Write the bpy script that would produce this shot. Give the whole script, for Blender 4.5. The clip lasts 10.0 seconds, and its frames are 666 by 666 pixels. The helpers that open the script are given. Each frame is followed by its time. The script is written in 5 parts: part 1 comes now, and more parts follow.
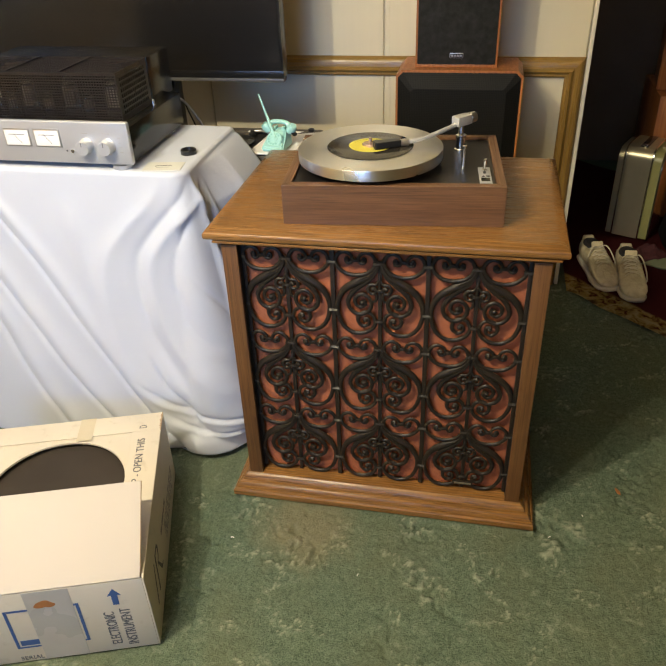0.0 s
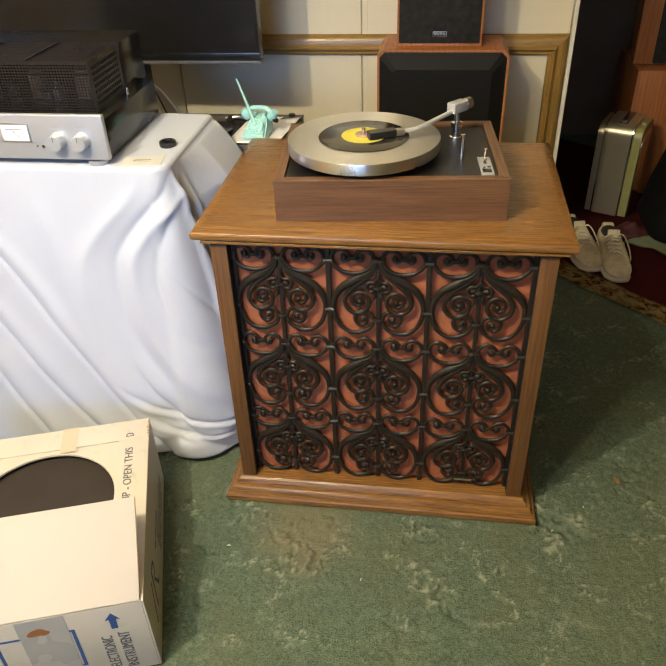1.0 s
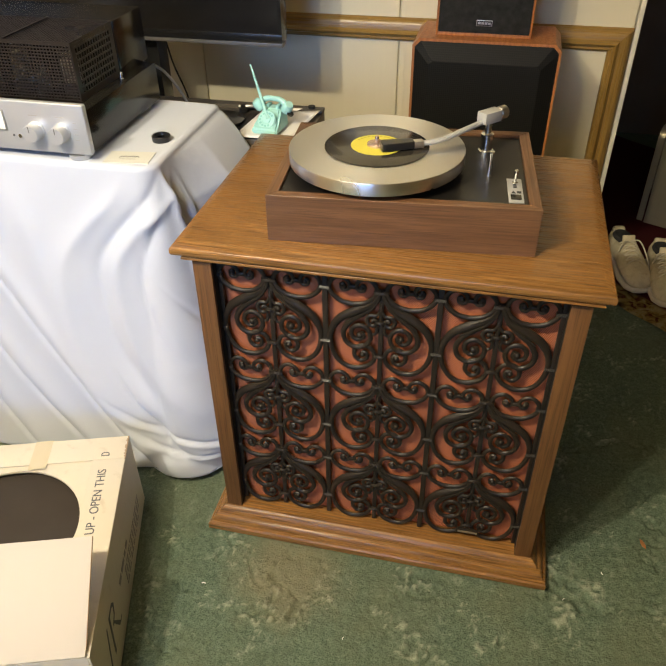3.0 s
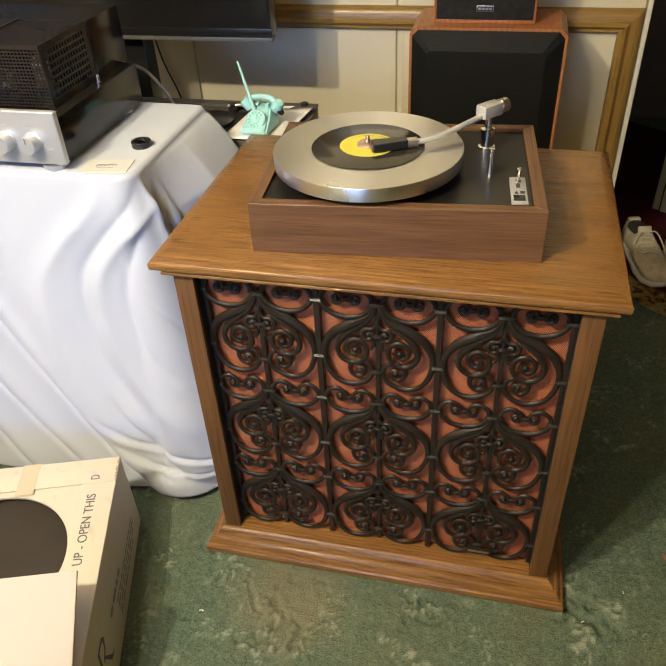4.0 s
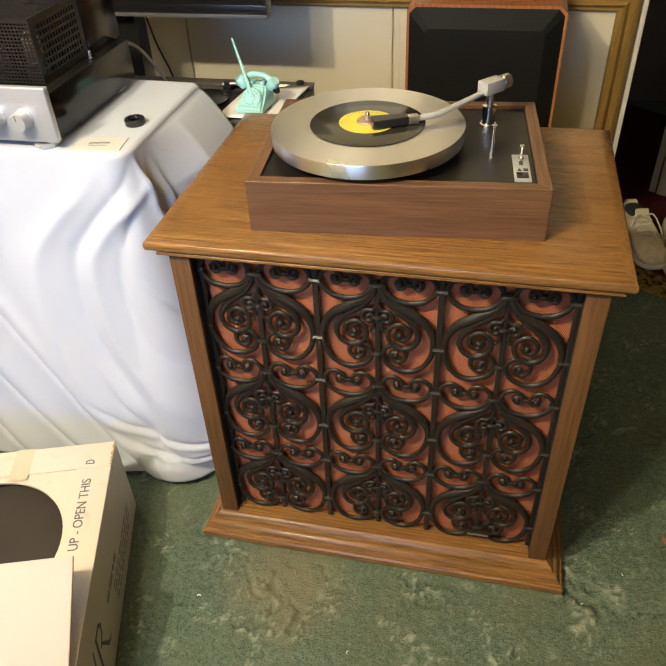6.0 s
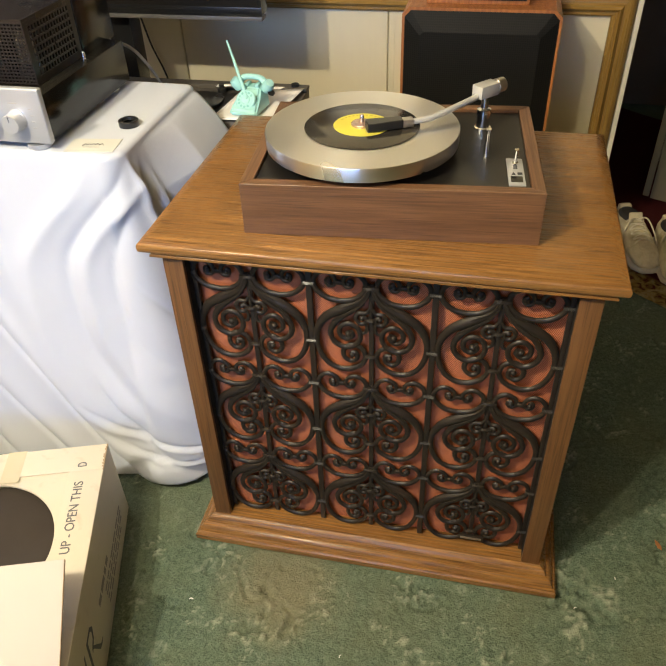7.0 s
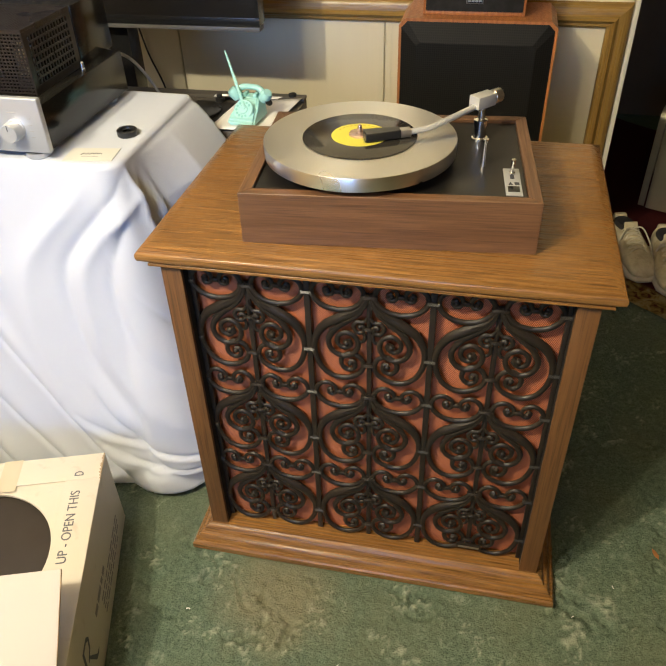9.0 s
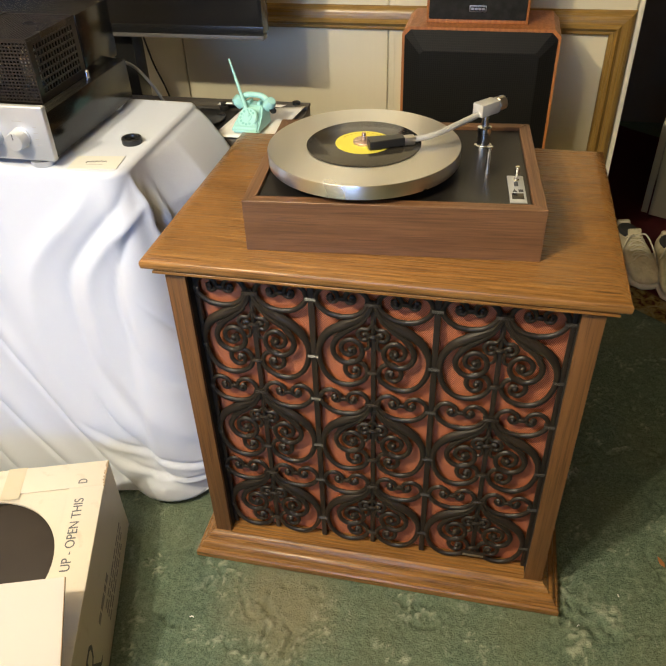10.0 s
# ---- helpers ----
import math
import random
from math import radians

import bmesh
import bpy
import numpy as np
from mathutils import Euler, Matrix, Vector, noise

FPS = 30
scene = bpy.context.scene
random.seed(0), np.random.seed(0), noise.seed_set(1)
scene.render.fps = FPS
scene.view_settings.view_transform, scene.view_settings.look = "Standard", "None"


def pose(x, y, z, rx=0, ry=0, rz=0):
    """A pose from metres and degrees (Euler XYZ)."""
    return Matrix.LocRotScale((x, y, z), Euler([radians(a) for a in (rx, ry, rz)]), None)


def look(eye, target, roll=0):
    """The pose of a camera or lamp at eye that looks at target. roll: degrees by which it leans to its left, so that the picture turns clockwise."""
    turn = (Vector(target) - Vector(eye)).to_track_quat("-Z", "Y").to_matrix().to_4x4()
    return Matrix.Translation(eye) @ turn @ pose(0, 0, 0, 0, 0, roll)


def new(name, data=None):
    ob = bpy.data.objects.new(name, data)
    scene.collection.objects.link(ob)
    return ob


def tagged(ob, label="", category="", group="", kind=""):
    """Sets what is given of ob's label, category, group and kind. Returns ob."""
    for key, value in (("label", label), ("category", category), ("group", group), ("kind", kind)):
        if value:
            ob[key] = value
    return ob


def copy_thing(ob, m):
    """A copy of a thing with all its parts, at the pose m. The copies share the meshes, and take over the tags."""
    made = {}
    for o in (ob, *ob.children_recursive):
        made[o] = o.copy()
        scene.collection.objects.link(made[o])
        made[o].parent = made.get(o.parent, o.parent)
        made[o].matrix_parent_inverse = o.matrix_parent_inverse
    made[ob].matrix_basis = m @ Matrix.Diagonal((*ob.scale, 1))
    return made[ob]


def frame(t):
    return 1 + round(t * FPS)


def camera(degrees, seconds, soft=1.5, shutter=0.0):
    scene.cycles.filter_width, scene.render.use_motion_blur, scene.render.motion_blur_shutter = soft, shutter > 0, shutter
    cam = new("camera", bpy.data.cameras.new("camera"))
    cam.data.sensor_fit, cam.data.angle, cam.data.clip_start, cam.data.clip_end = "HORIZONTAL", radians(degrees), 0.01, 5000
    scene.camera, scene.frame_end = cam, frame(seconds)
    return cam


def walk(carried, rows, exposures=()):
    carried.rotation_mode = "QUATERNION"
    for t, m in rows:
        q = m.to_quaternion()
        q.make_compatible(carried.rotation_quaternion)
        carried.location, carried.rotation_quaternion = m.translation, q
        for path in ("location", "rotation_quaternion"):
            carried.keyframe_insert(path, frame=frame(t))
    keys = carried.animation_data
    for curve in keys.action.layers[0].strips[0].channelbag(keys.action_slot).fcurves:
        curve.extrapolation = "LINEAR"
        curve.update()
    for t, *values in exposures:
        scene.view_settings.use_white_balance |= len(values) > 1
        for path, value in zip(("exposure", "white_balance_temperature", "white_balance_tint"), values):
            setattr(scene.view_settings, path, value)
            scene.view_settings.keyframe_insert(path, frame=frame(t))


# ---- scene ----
cam = camera(49.8, 10.0)
PATH = [
    (0, (0.179, -1.231, 1.313), (-0.191, 0.412, 0.232), -2.4),
    (0.5, (0.129, -1.191, 1.316), (-0.2, 0.428, 0.19), -2.8),
    (1, (0.097, -1.159, 1.326), (-0.168, 0.459, 0.181), -2.3),
    (1.5, (0.075, -1.127, 1.335), (-0.17, 0.478, 0.167), -1.4),
    (2, (0.071, -1.093, 1.33), (-0.153, 0.504, 0.147), -0.8),
    (2.5, (0.102, -1.025, 1.325), (-0.147, 0.558, 0.128), -0.0),
    (3, (0.143, -0.939, 1.316), (-0.226, 0.613, 0.111), -0.7),
    (3.2, (0.16, -0.9, 1.313), (-0.241, 0.643, 0.104), -1.3),
    (4.5, (0.156, -0.837, 1.283), (-0.245, 0.684, 0.048), -3.7),
    (5, (0.15, -0.832, 1.278), (-0.237, 0.679, 0.027), -2.8),
    (5.5, (0.144, -0.837, 1.276), (-0.243, 0.674, 0.024), -3.0),
    (7, (0.145, -0.833, 1.276), (-0.224, 0.685, 0.028), -2.3),
    (7.5, (0.142, -0.831, 1.276), (-0.221, 0.692, 0.032), -2.3),
    (8, (0.146, -0.829, 1.277), (-0.208, 0.7, 0.037), -2.3),
    (8.5, (0.148, -0.832, 1.278), (-0.209, 0.701, 0.044), -2.0),
    (9, (0.142, -0.835, 1.278), (-0.218, 0.7, 0.048), -2.0),
    (9.5, (0.141, -0.837, 1.278), (-0.225, 0.706, 0.059), -2.3),
    (10, (0.14, -0.835, 1.278), (-0.23, 0.71, 0.064), -2.2),
]
walk(cam, [(t, look(eye, target, roll)) for t, eye, target, roll in PATH],
     exposures=[(0, -0.18), (1, -0.08), (2, -0.14), (3, -0.09), (4.5, -0.05), (7.5, 0.03), (10, 0.0)])

# ---- light ----
world = bpy.data.worlds.new("world")
scene.world = world
world.use_nodes = True
wn = world.node_tree
sky = wn.nodes.new("ShaderNodeTexSky")
sky.sky_type, sky.sun_disc = "NISHITA", False
sky.sun_elevation, sky.sun_rotation = radians(35), radians(200)
wn.links.new(sky.outputs[0], wn.nodes["Background"].inputs[0])
wn.nodes["Background"].inputs[1].default_value = 0.05


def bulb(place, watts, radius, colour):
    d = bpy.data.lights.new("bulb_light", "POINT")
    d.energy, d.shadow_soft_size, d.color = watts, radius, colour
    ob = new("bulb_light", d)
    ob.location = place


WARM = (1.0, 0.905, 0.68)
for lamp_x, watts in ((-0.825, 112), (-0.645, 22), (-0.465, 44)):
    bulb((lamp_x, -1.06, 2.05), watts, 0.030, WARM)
# Cool daylight fill from unseen sources, aimed and narrowed to tint the left side.
for place, aim, watts, spread in (((-1.77, 0.20, 1.45), (-0.50, 0.75, 0.60), 3.0, 150), ((-0.40, -2.96, 1.45), (-0.70, 0.35, 0.70), 4.6, 46)):
    cool_fill = bpy.data.lights.new("cool_fill_light", "AREA")
    cool_fill.shape, cool_fill.size, cool_fill.size_y = "RECTANGLE", 1.1, 1.1
    cool_fill.spread = radians(spread)
    cool_fill.energy, cool_fill.color = watts, (0.24, 0.47, 1.0)
    new("cool_fill_light", cool_fill).matrix_world = look(place, aim)

# ---- materials ----


class M:
    """A node material under construction."""

    def __init__(self, name, rough=0.5, metal=0.0, colour=(0.5, 0.5, 0.5), spec=0.5):
        self.m = bpy.data.materials.new(name)
        self.m.use_nodes = True
        self.t = self.m.node_tree
        self.b = self.t.nodes["Principled BSDF"]
        self.b.inputs["Roughness"].default_value = rough
        self.b.inputs["Metallic"].default_value = metal
        self.b.inputs["Base Color"].default_value = (*colour, 1)
        self.b.inputs["Specular IOR Level"].default_value = spec
        self.c = self.t.nodes.new("ShaderNodeTexCoord").outputs["Object"]

    def n(self, kind, **sockets):
        node = self.t.nodes.new(kind)
        for k, v in sockets.items():
            self.put(node.inputs[k.replace("_", " ")], v)
        return node

    def put(self, socket, v):
        if isinstance(v, bpy.types.NodeSocket):
            self.t.links.new(v, socket)
        else:
            socket.default_value = v

    def mapped(self, scale, rot=(0, 0, 0), loc=(0, 0, 0)):
        node = self.n("ShaderNodeMapping", Vector=self.c, Scale=scale, Rotation=rot, Location=loc)
        return node.outputs[0]

    def noise(self, scale, detail=4, vector=None, distort=0.0, rough=0.55):
        node = self.n("ShaderNodeTexNoise", Vector=vector or self.c, Scale=scale, Detail=detail, Distortion=distort, Roughness=rough)
        return node.outputs["Fac"]

    def ramp(self, fac, stops):
        node = self.n("ShaderNodeValToRGB", Fac=fac)
        el = node.color_ramp.elements
        while len(el) < len(stops):
            el.new(0.5)
        for e, (p, c) in zip(el, stops):
            e.position, e.color = p, (*c, 1) if len(c) == 3 else c
        return node.outputs["Color"]

    def mix(self, a, b, fac, blend="MIX"):
        node = self.t.nodes.new("ShaderNodeMix")
        node.data_type, node.blend_type = "RGBA", blend
        self.put(node.inputs["Factor"], fac)
        self.put(node.inputs["A"], a if isinstance(a, bpy.types.NodeSocket) else (*a, 1))
        self.put(node.inputs["B"], b if isinstance(b, bpy.types.NodeSocket) else (*b, 1))
        return node.outputs["Result"]

    def math(self, op, a, b=0.0):
        node = self.t.nodes.new("ShaderNodeMath")
        node.operation = op
        self.put(node.inputs[0], a)
        self.put(node.inputs[1], b)
        return node.outputs[0]

    def colour(self, v):
        self.put(self.b.inputs["Base Color"], v)
        return self

    def rough(self, v):
        self.put(self.b.inputs["Roughness"], v)
        return self

    def bump(self, height, strength, distance):
        node = self.n("ShaderNodeBump", Height=height, Strength=strength, Distance=distance)
        self.t.links.new(node.outputs[0], self.b.inputs["Normal"])
        return self


def grey(v):
    return (v, v, v)


def wood(name, dark, light, along="x", rough=0.38, grain=1.0, pores=0.6):
    """Veneer: long streaks, cathedral figure and dark pores along one axis."""
    w = M(name, rough)
    k = {"x": (3.5, 105, 105), "y": (105, 3.5, 105), "z": (105, 105, 3.5)}[along]
    kf = {"x": (10, 480, 480), "y": (480, 10, 480), "z": (480, 480, 10)}[along]
    kb = {"x": (0.9, 6, 6), "y": (6, 0.9, 6), "z": (6, 6, 0.9)}[along]
    v = w.mapped(k)
    broad = w.noise(1.0 * grain, 3, w.mapped(kb), 1.2)
    rings = w.n("ShaderNodeTexWave", Vector=w.mapped(kb, loc=(3.1, 1.7, 0.4)), Scale=4.5 * grain, Distortion=5.0, Detail=3.0, Detail_Scale=1.4)
    rings.bands_direction = {"x": "Y", "y": "X", "z": "X"}[along]
    streak = w.noise(2.0 * grain, 6, v, 0.6)
    f = w.math("ADD", w.math("MULTIPLY", streak, 0.60), w.math("MULTIPLY", broad, 0.28))
    f = w.math("ADD", f, w.math("MULTIPLY", rings.outputs["Fac"], 0.12))
    base = w.ramp(f, [(0.33, dark), (0.66, light)])
    p = w.noise(1.0, 2, w.mapped(kf), 0.2)
    pm = w.ramp(p, [(0.35, grey(1)), (0.47, grey(0))])
    col = w.mix(base, tuple(c * 0.42 for c in dark), w.math("MULTIPLY", pm, pores))
    w.colour(col)
    w.rough(w.ramp(streak, [(0.3, grey(rough + 0.1)), (0.7, grey(rough - 0.05))]))
    w.bump(w.math("SUBTRACT", streak, pm), 0.25, 0.0006)
    return w.m


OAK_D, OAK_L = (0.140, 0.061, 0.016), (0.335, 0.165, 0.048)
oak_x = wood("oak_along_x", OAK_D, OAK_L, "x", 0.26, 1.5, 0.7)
# Posts and panels take a darker, plainer oak tone than top and base.
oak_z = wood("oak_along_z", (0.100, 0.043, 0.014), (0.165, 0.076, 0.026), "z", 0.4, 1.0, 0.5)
WAL_D, WAL_L = (0.100, 0.047, 0.021), (0.185, 0.092, 0.044)
walnut_x = wood("walnut_along_x", WAL_D, WAL_L, "x", 0.36, 1.2, 0.45)
walnut_y = wood("walnut_along_y", WAL_D, WAL_L, "y", 0.42, 1.0, 0.55)
rail_x = wood("stained_pine_along_x", (0.19, 0.105, 0.022), (0.34, 0.20, 0.052), "x", 0.26, 0.8, 0.35)
teak = wood("orange_teak_veneer", (0.26, 0.085, 0.022), (0.42, 0.16, 0.045), "z", 0.42, 0.8, 0.3)


def plain(name, colour, rough, metal=0.0, vary=0.12, scale=30, bump=0.0, spec=0.5):
    """A painted, moulded or metal surface with a faint unevenness and smudges."""
    w = M(name, rough, metal, colour, spec)
    a = w.noise(scale, 5)
    w.colour(w.mix(tuple(c * (1 - vary) for c in colour), tuple(min(1, c * (1 + vary)) for c in colour), a))
    s = w.noise(scale * 0.17, 4)
    w.rough(w.ramp(s, [(0.3, grey(max(0.02, rough * 0.82))), (0.7, grey(min(1, rough * 1.2)))]))
    if bump:
        w.bump(w.noise(scale * 14, 3), bump, 0.0005)
    return w.m


iron = plain("black_cast_metal", (0.019, 0.014, 0.010), 0.40, 0.0, 0.35, 60, 0.4, 0.32)
# Separate ties are a little greyer and smoother than the cast scrolls.
tie_metal = plain("greyer_black_ties", (0.030, 0.027, 0.024), 0.30, 0.0, 0.35, 90, 0.2)
dark_void = plain("black_board", grey(0.008), 0.8)
dark_block = plain("dark_brown_hole_fill", (0.030, 0.022, 0.016), 0.8, 0.0, 0.2, 12, 0.1)
deck_black = plain("black_deck_plate", (0.011, 0.010, 0.009), 0.33, 0.0, 0.2, 25, 0.12)
chrome = plain("chrome", grey(0.80), 0.19, 1.0, 0.05)
steel = plain("satin_steel", (0.62, 0.60, 0.57), 0.34, 1.0, 0.06)
white_arm = plain("pale_grey_arm_paint", (0.50, 0.49, 0.46), 0.35, 0.3)
headshell_black = plain("black_plastic", grey(0.014), 0.3)
silver_panel = plain("brushed_silver_panel", (0.58, 0.59, 0.61), 0.42, 0.6, 0.04, 12)
gloss_black = plain("glossy_black_lacquer", (0.012, 0.011, 0.009), 0.15)
cage_black = plain("black_wire", (0.016, 0.013, 0.012), 0.30)
meter_face = plain("cream_meter_face", (0.80, 0.79, 0.75), 0.45)
# For unseen walls: brown chosen to dim and warm the bounced light.
mid_wall = plain("brown_unseen_wall", (0.34, 0.235, 0.115), 0.5, 0, 0.2, 8)
speaker_black = plain("black_grille_cloth", (0.007, 0.007, 0.006), 0.85, 0.0, 0.3, 300, 0.6)
tv_black = plain("black_tv_plastic", grey(0.010), 0.22)
tv_screen = plain("dark_screen_glass", (0.010, 0.009, 0.008), 0.22, 0.0, 0.05, 4)
tv_trim = plain("grey_tv_lip", (0.09, 0.085, 0.08), 0.35)
mint = plain("mint_green_plastic", (0.36, 0.66, 0.60), 0.14, 0.0, 0.05)
mint_dark = plain("mint_green_shadowed_dial", (0.17, 0.45, 0.38), 0.35)
paper = plain("white_paper", (0.78, 0.76, 0.73), 0.8, 0, 0.04)
card_cream = plain("cream_card", (0.60, 0.60, 0.56), 0.7, 0, 0.05)
grey_plinth = plain("grey_plastic", (0.085, 0.075, 0.062), 0.5)
ink = plain("grey_ink", (0.12, 0.12, 0.13), 0.8)
faint_ink = plain("faded_grey_ink", (0.27, 0.25, 0.23), 0.8)
blue_ink = plain("blue_ink", (0.045, 0.10, 0.27), 0.8)
dark_ink = plain("dark_ink", (0.05, 0.05, 0.055), 0.8)
yellow_label = plain("yellow_paper_label", (0.66, 0.58, 0.07), 0.5, 0, 0.06)
label_print = plain("brown_label_print", (0.44, 0.36, 0.03), 0.7)
copper_hub = plain("pinkish_brass_hub", (0.66, 0.50, 0.43), 0.28, 0.9)
white_trim = plain("white_trim_paint", (0.70, 0.66, 0.53), 0.45)


def shoe_leather():
    w = M("worn_dirty_leather", 0.62)
    n1, n2 = w.noise(22, 5, None, 0.3), w.noise(12, 4, None, 0.5)
    c = w.mix((0.50, 0.42, 0.25), (0.62, 0.55, 0.37), n2)
    w.colour(w.mix(c, (0.27, 0.20, 0.11), w.ramp(n1, [(0.48, grey(0)), (0.72, grey(0.6))])))
    w.bump(w.math("ADD", n1, w.noise(90, 3)), 0.6, 0.004)
    return w.m


tan_shoe = shoe_leather()
shoe_sole = plain("off_white_rubber", (0.50, 0.45, 0.34), 0.7, 0, 0.15)
shoe_dark = plain("shoe_hollow_dark", (0.02, 0.018, 0.018), 0.9)
lace_mat = plain("cream_lace", (0.55, 0.49, 0.35), 0.8)
pale_green = plain("pale_green_enamel", (0.28, 0.27, 0.10), 0.38, 0, 0.1)
brushed_olive = plain("dull_brushed_metal", (0.52, 0.47, 0.33), 0.36, 0.85, 0.1)
black_cloth = plain("black_fabric", (0.006, 0.006, 0.006), 0.9, 0, 0.3, 80, 0.4, 0.15)
cable_grey = plain("grey_cable", (0.36, 0.38, 0.42), 0.4)
cable_black = plain("black_cable", grey(0.012), 0.45)
dark_wall = plain("dark_panelling", (0.13, 0.090, 0.050), 0.6, 0, 0.2, 8)
# The ceiling is unseen; its tan tint warms the bounced light.
ceiling_tan = plain("tan_ceiling_paint", (0.56, 0.48, 0.34), 0.9, 0, 0.04, 6)
maroon = plain("maroon_cloth", (0.055, 0.010, 0.012), 0.9, 0, 0.35, 60, 0.4)
green_cloth = plain("grey_green_cloth", (0.14, 0.16, 0.09), 0.9, 0, 0.3, 40, 0.4)


def wall_paint():
    w = M("cream_panel_paint", 0.5)
    a = w.noise(1.4, 3)
    b = w.noise(1.0, 4, w.mapped((60, 60, 3)))
    c = w.mix((0.63, 0.565, 0.385), (0.71, 0.645, 0.46), a)
    w.colour(w.mix(c, (0.58, 0.52, 0.37), w.math("MULTIPLY", b, 0.35)))
    w.bump(b, 0.12, 0.001)
    return w.m


cream_wall = wall_paint()


def cloth_white():
    w = M("white_cotton_sheet", 0.85)
    a = w.noise(3.0, 4)
    w.colour(w.mix((0.51, 0.545, 0.625), (0.56, 0.595, 0.675), a))
    wv = w.noise(900, 2)
    w.bump(w.math("ADD", w.math("MULTIPLY", wv, 0.2), w.noise(26, 4, None, 0.5)), 0.2, 0.002)
    w.b.inputs["Sheen Weight"].default_value = 0.15
    return w.m


sheet_mat = cloth_white()


def cardboard():
    w = M("whitish_cardboard", 0.75)
    a = w.noise(4, 5)
    b = w.noise(30, 5, None, 0.4)
    c = w.mix((0.56, 0.50, 0.40), (0.66, 0.61, 0.51), a)
    w.colour(w.mix(c, (0.42, 0.35, 0.25), w.ramp(b, [(0.60, grey(0)), (0.78, grey(0.5))])))
    w.bump(w.noise(140, 3), 0.1, 0.0006)
    return w.m


card_mat = cardboard()
flap_mat = plain("white_cardboard_liner", (0.50, 0.46, 0.41), 0.7, 0, 0.03, 5)
raw_card = plain("torn_brown_card_edge", (0.36, 0.26, 0.16), 0.9, 0, 0.2)


def tape():
    w = M("yellowed_packing_tape", 0.42)
    a = w.noise(18, 4, None, 0.6)
    w.colour(w.mix((0.50, 0.42, 0.27), (0.60, 0.54, 0.40), a))
    w.bump(w.noise(60, 3), 0.15, 0.001)
    return w.m


tape_mat = tape()
tape_grey = plain("cloudy_packing_tape", (0.44, 0.42, 0.39), 0.3, 0, 0.1, 20)
rust_stain = plain("orange_brown_stain", (0.36, 0.14, 0.04), 0.7, 0, 0.35, 60)


def grille_cloth():
    w = M("orange_red_woven_cloth", 0.8)
    wa = w.n("ShaderNodeTexWave", Vector=w.mapped((1, 1, 1), (0, radians(38), 0)), Scale=125.0)
    wa.bands_direction = "X"
    wb = w.n("ShaderNodeTexWave", Vector=w.mapped((1, 1, 1), (0, radians(-40), 0)), Scale=90.0)
    wb.bands_direction = "X"
    f = w.math("MULTIPLY", wa.outputs["Fac"], w.math("ADD", w.math("MULTIPLY", wb.outputs["Fac"], 0.5), 0.5))
    a = w.noise(6, 3)
    lit = w.mix((0.66, 0.198, 0.080), (0.74, 0.240, 0.100), a)
    w.colour(w.mix((0.10, 0.026, 0.014), lit, w.ramp(f, [(0.15, grey(0)), (0.6, grey(1))])))
    w.bump(f, 0.5, 0.0008)
    return w.m


grille_mat = grille_cloth()


def carpet():
    w = M("green_cut_pile_carpet", 0.95, spec=0.12)
    fine = w.noise(330, 3, None, 0.3)
    tuft = w.noise(110, 4, None, 0.6)
    patch = w.noise(5, 4, None, 0.5)
    base = w.mix((0.100, 0.142, 0.096), (0.160, 0.208, 0.146), w.ramp(tuft, [(0.35, grey(0)), (0.65, grey(1))]))
    base = w.mix(base, (0.055, 0.080, 0.055), w.ramp(fine, [(0.34, grey(0.75)), (0.52, grey(0))]))
    base = w.mix(base, (0.205, 0.250, 0.175), w.ramp(fine, [(0.58, grey(0)), (0.72, grey(0.5))]))
    base = w.mix(base, (0.155, 0.165, 0.100), w.ramp(patch, [(0.42, grey(0)), (0.68, grey(0.45))]))
    pale = w.math("MULTIPLY", w.ramp(w.noise(34, 5, None, 0.8), [(0.56, grey(0)), (0.70, grey(0.75))]), w.ramp(w.noise(7, 3), [(0.42, grey(0)), (0.58, grey(1))]))
    base = w.mix(base, (0.255, 0.295, 0.220), pale)
    # Mesh attribute: paler tufts beside the grooves, and scattered flecks.
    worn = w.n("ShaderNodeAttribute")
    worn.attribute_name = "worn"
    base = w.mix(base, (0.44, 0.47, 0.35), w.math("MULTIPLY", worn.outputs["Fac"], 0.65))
    # an old tea-coloured stain
    d = w.t.nodes.new("ShaderNodeVectorMath")
    d.operation = "DISTANCE"
    w.put(d.inputs[0], w.c)
    d.inputs[1].default_value = (-0.170, -0.086, 0)
    r = w.math("ADD", d.outputs["Value"], w.math("MULTIPLY", w.math("SUBTRACT", w.noise(14, 4), 0.5), 0.13))
    st = w.ramp(r, [(0.05, grey(0.55)), (0.15, grey(0))])
    w.colour(w.mix(base, (0.255, 0.215, 0.130), st))
    w.bump(w.math("ADD", fine, tuft), 0.85, 0.005)
    return w.m


carpet_mat = carpet()


def platter_metal():
    w = M("turned_aluminium", 0.32, 1.0, (0.80, 0.79, 0.77))
    w.b.inputs["Anisotropic"].default_value = 0.8
    w.b.inputs["Anisotropic Rotation"].default_value = 0.25
    tan = w.n("ShaderNodeTangent")
    tan.direction_type, tan.axis = "RADIAL", "Z"
    w.t.links.new(tan.outputs[0], w.b.inputs["Tangent"])
    w.rough(w.ramp(w.noise(8, 3), [(0.3, grey(0.26)), (0.7, grey(0.34))]))
    return w.m


platter_mat = platter_metal()


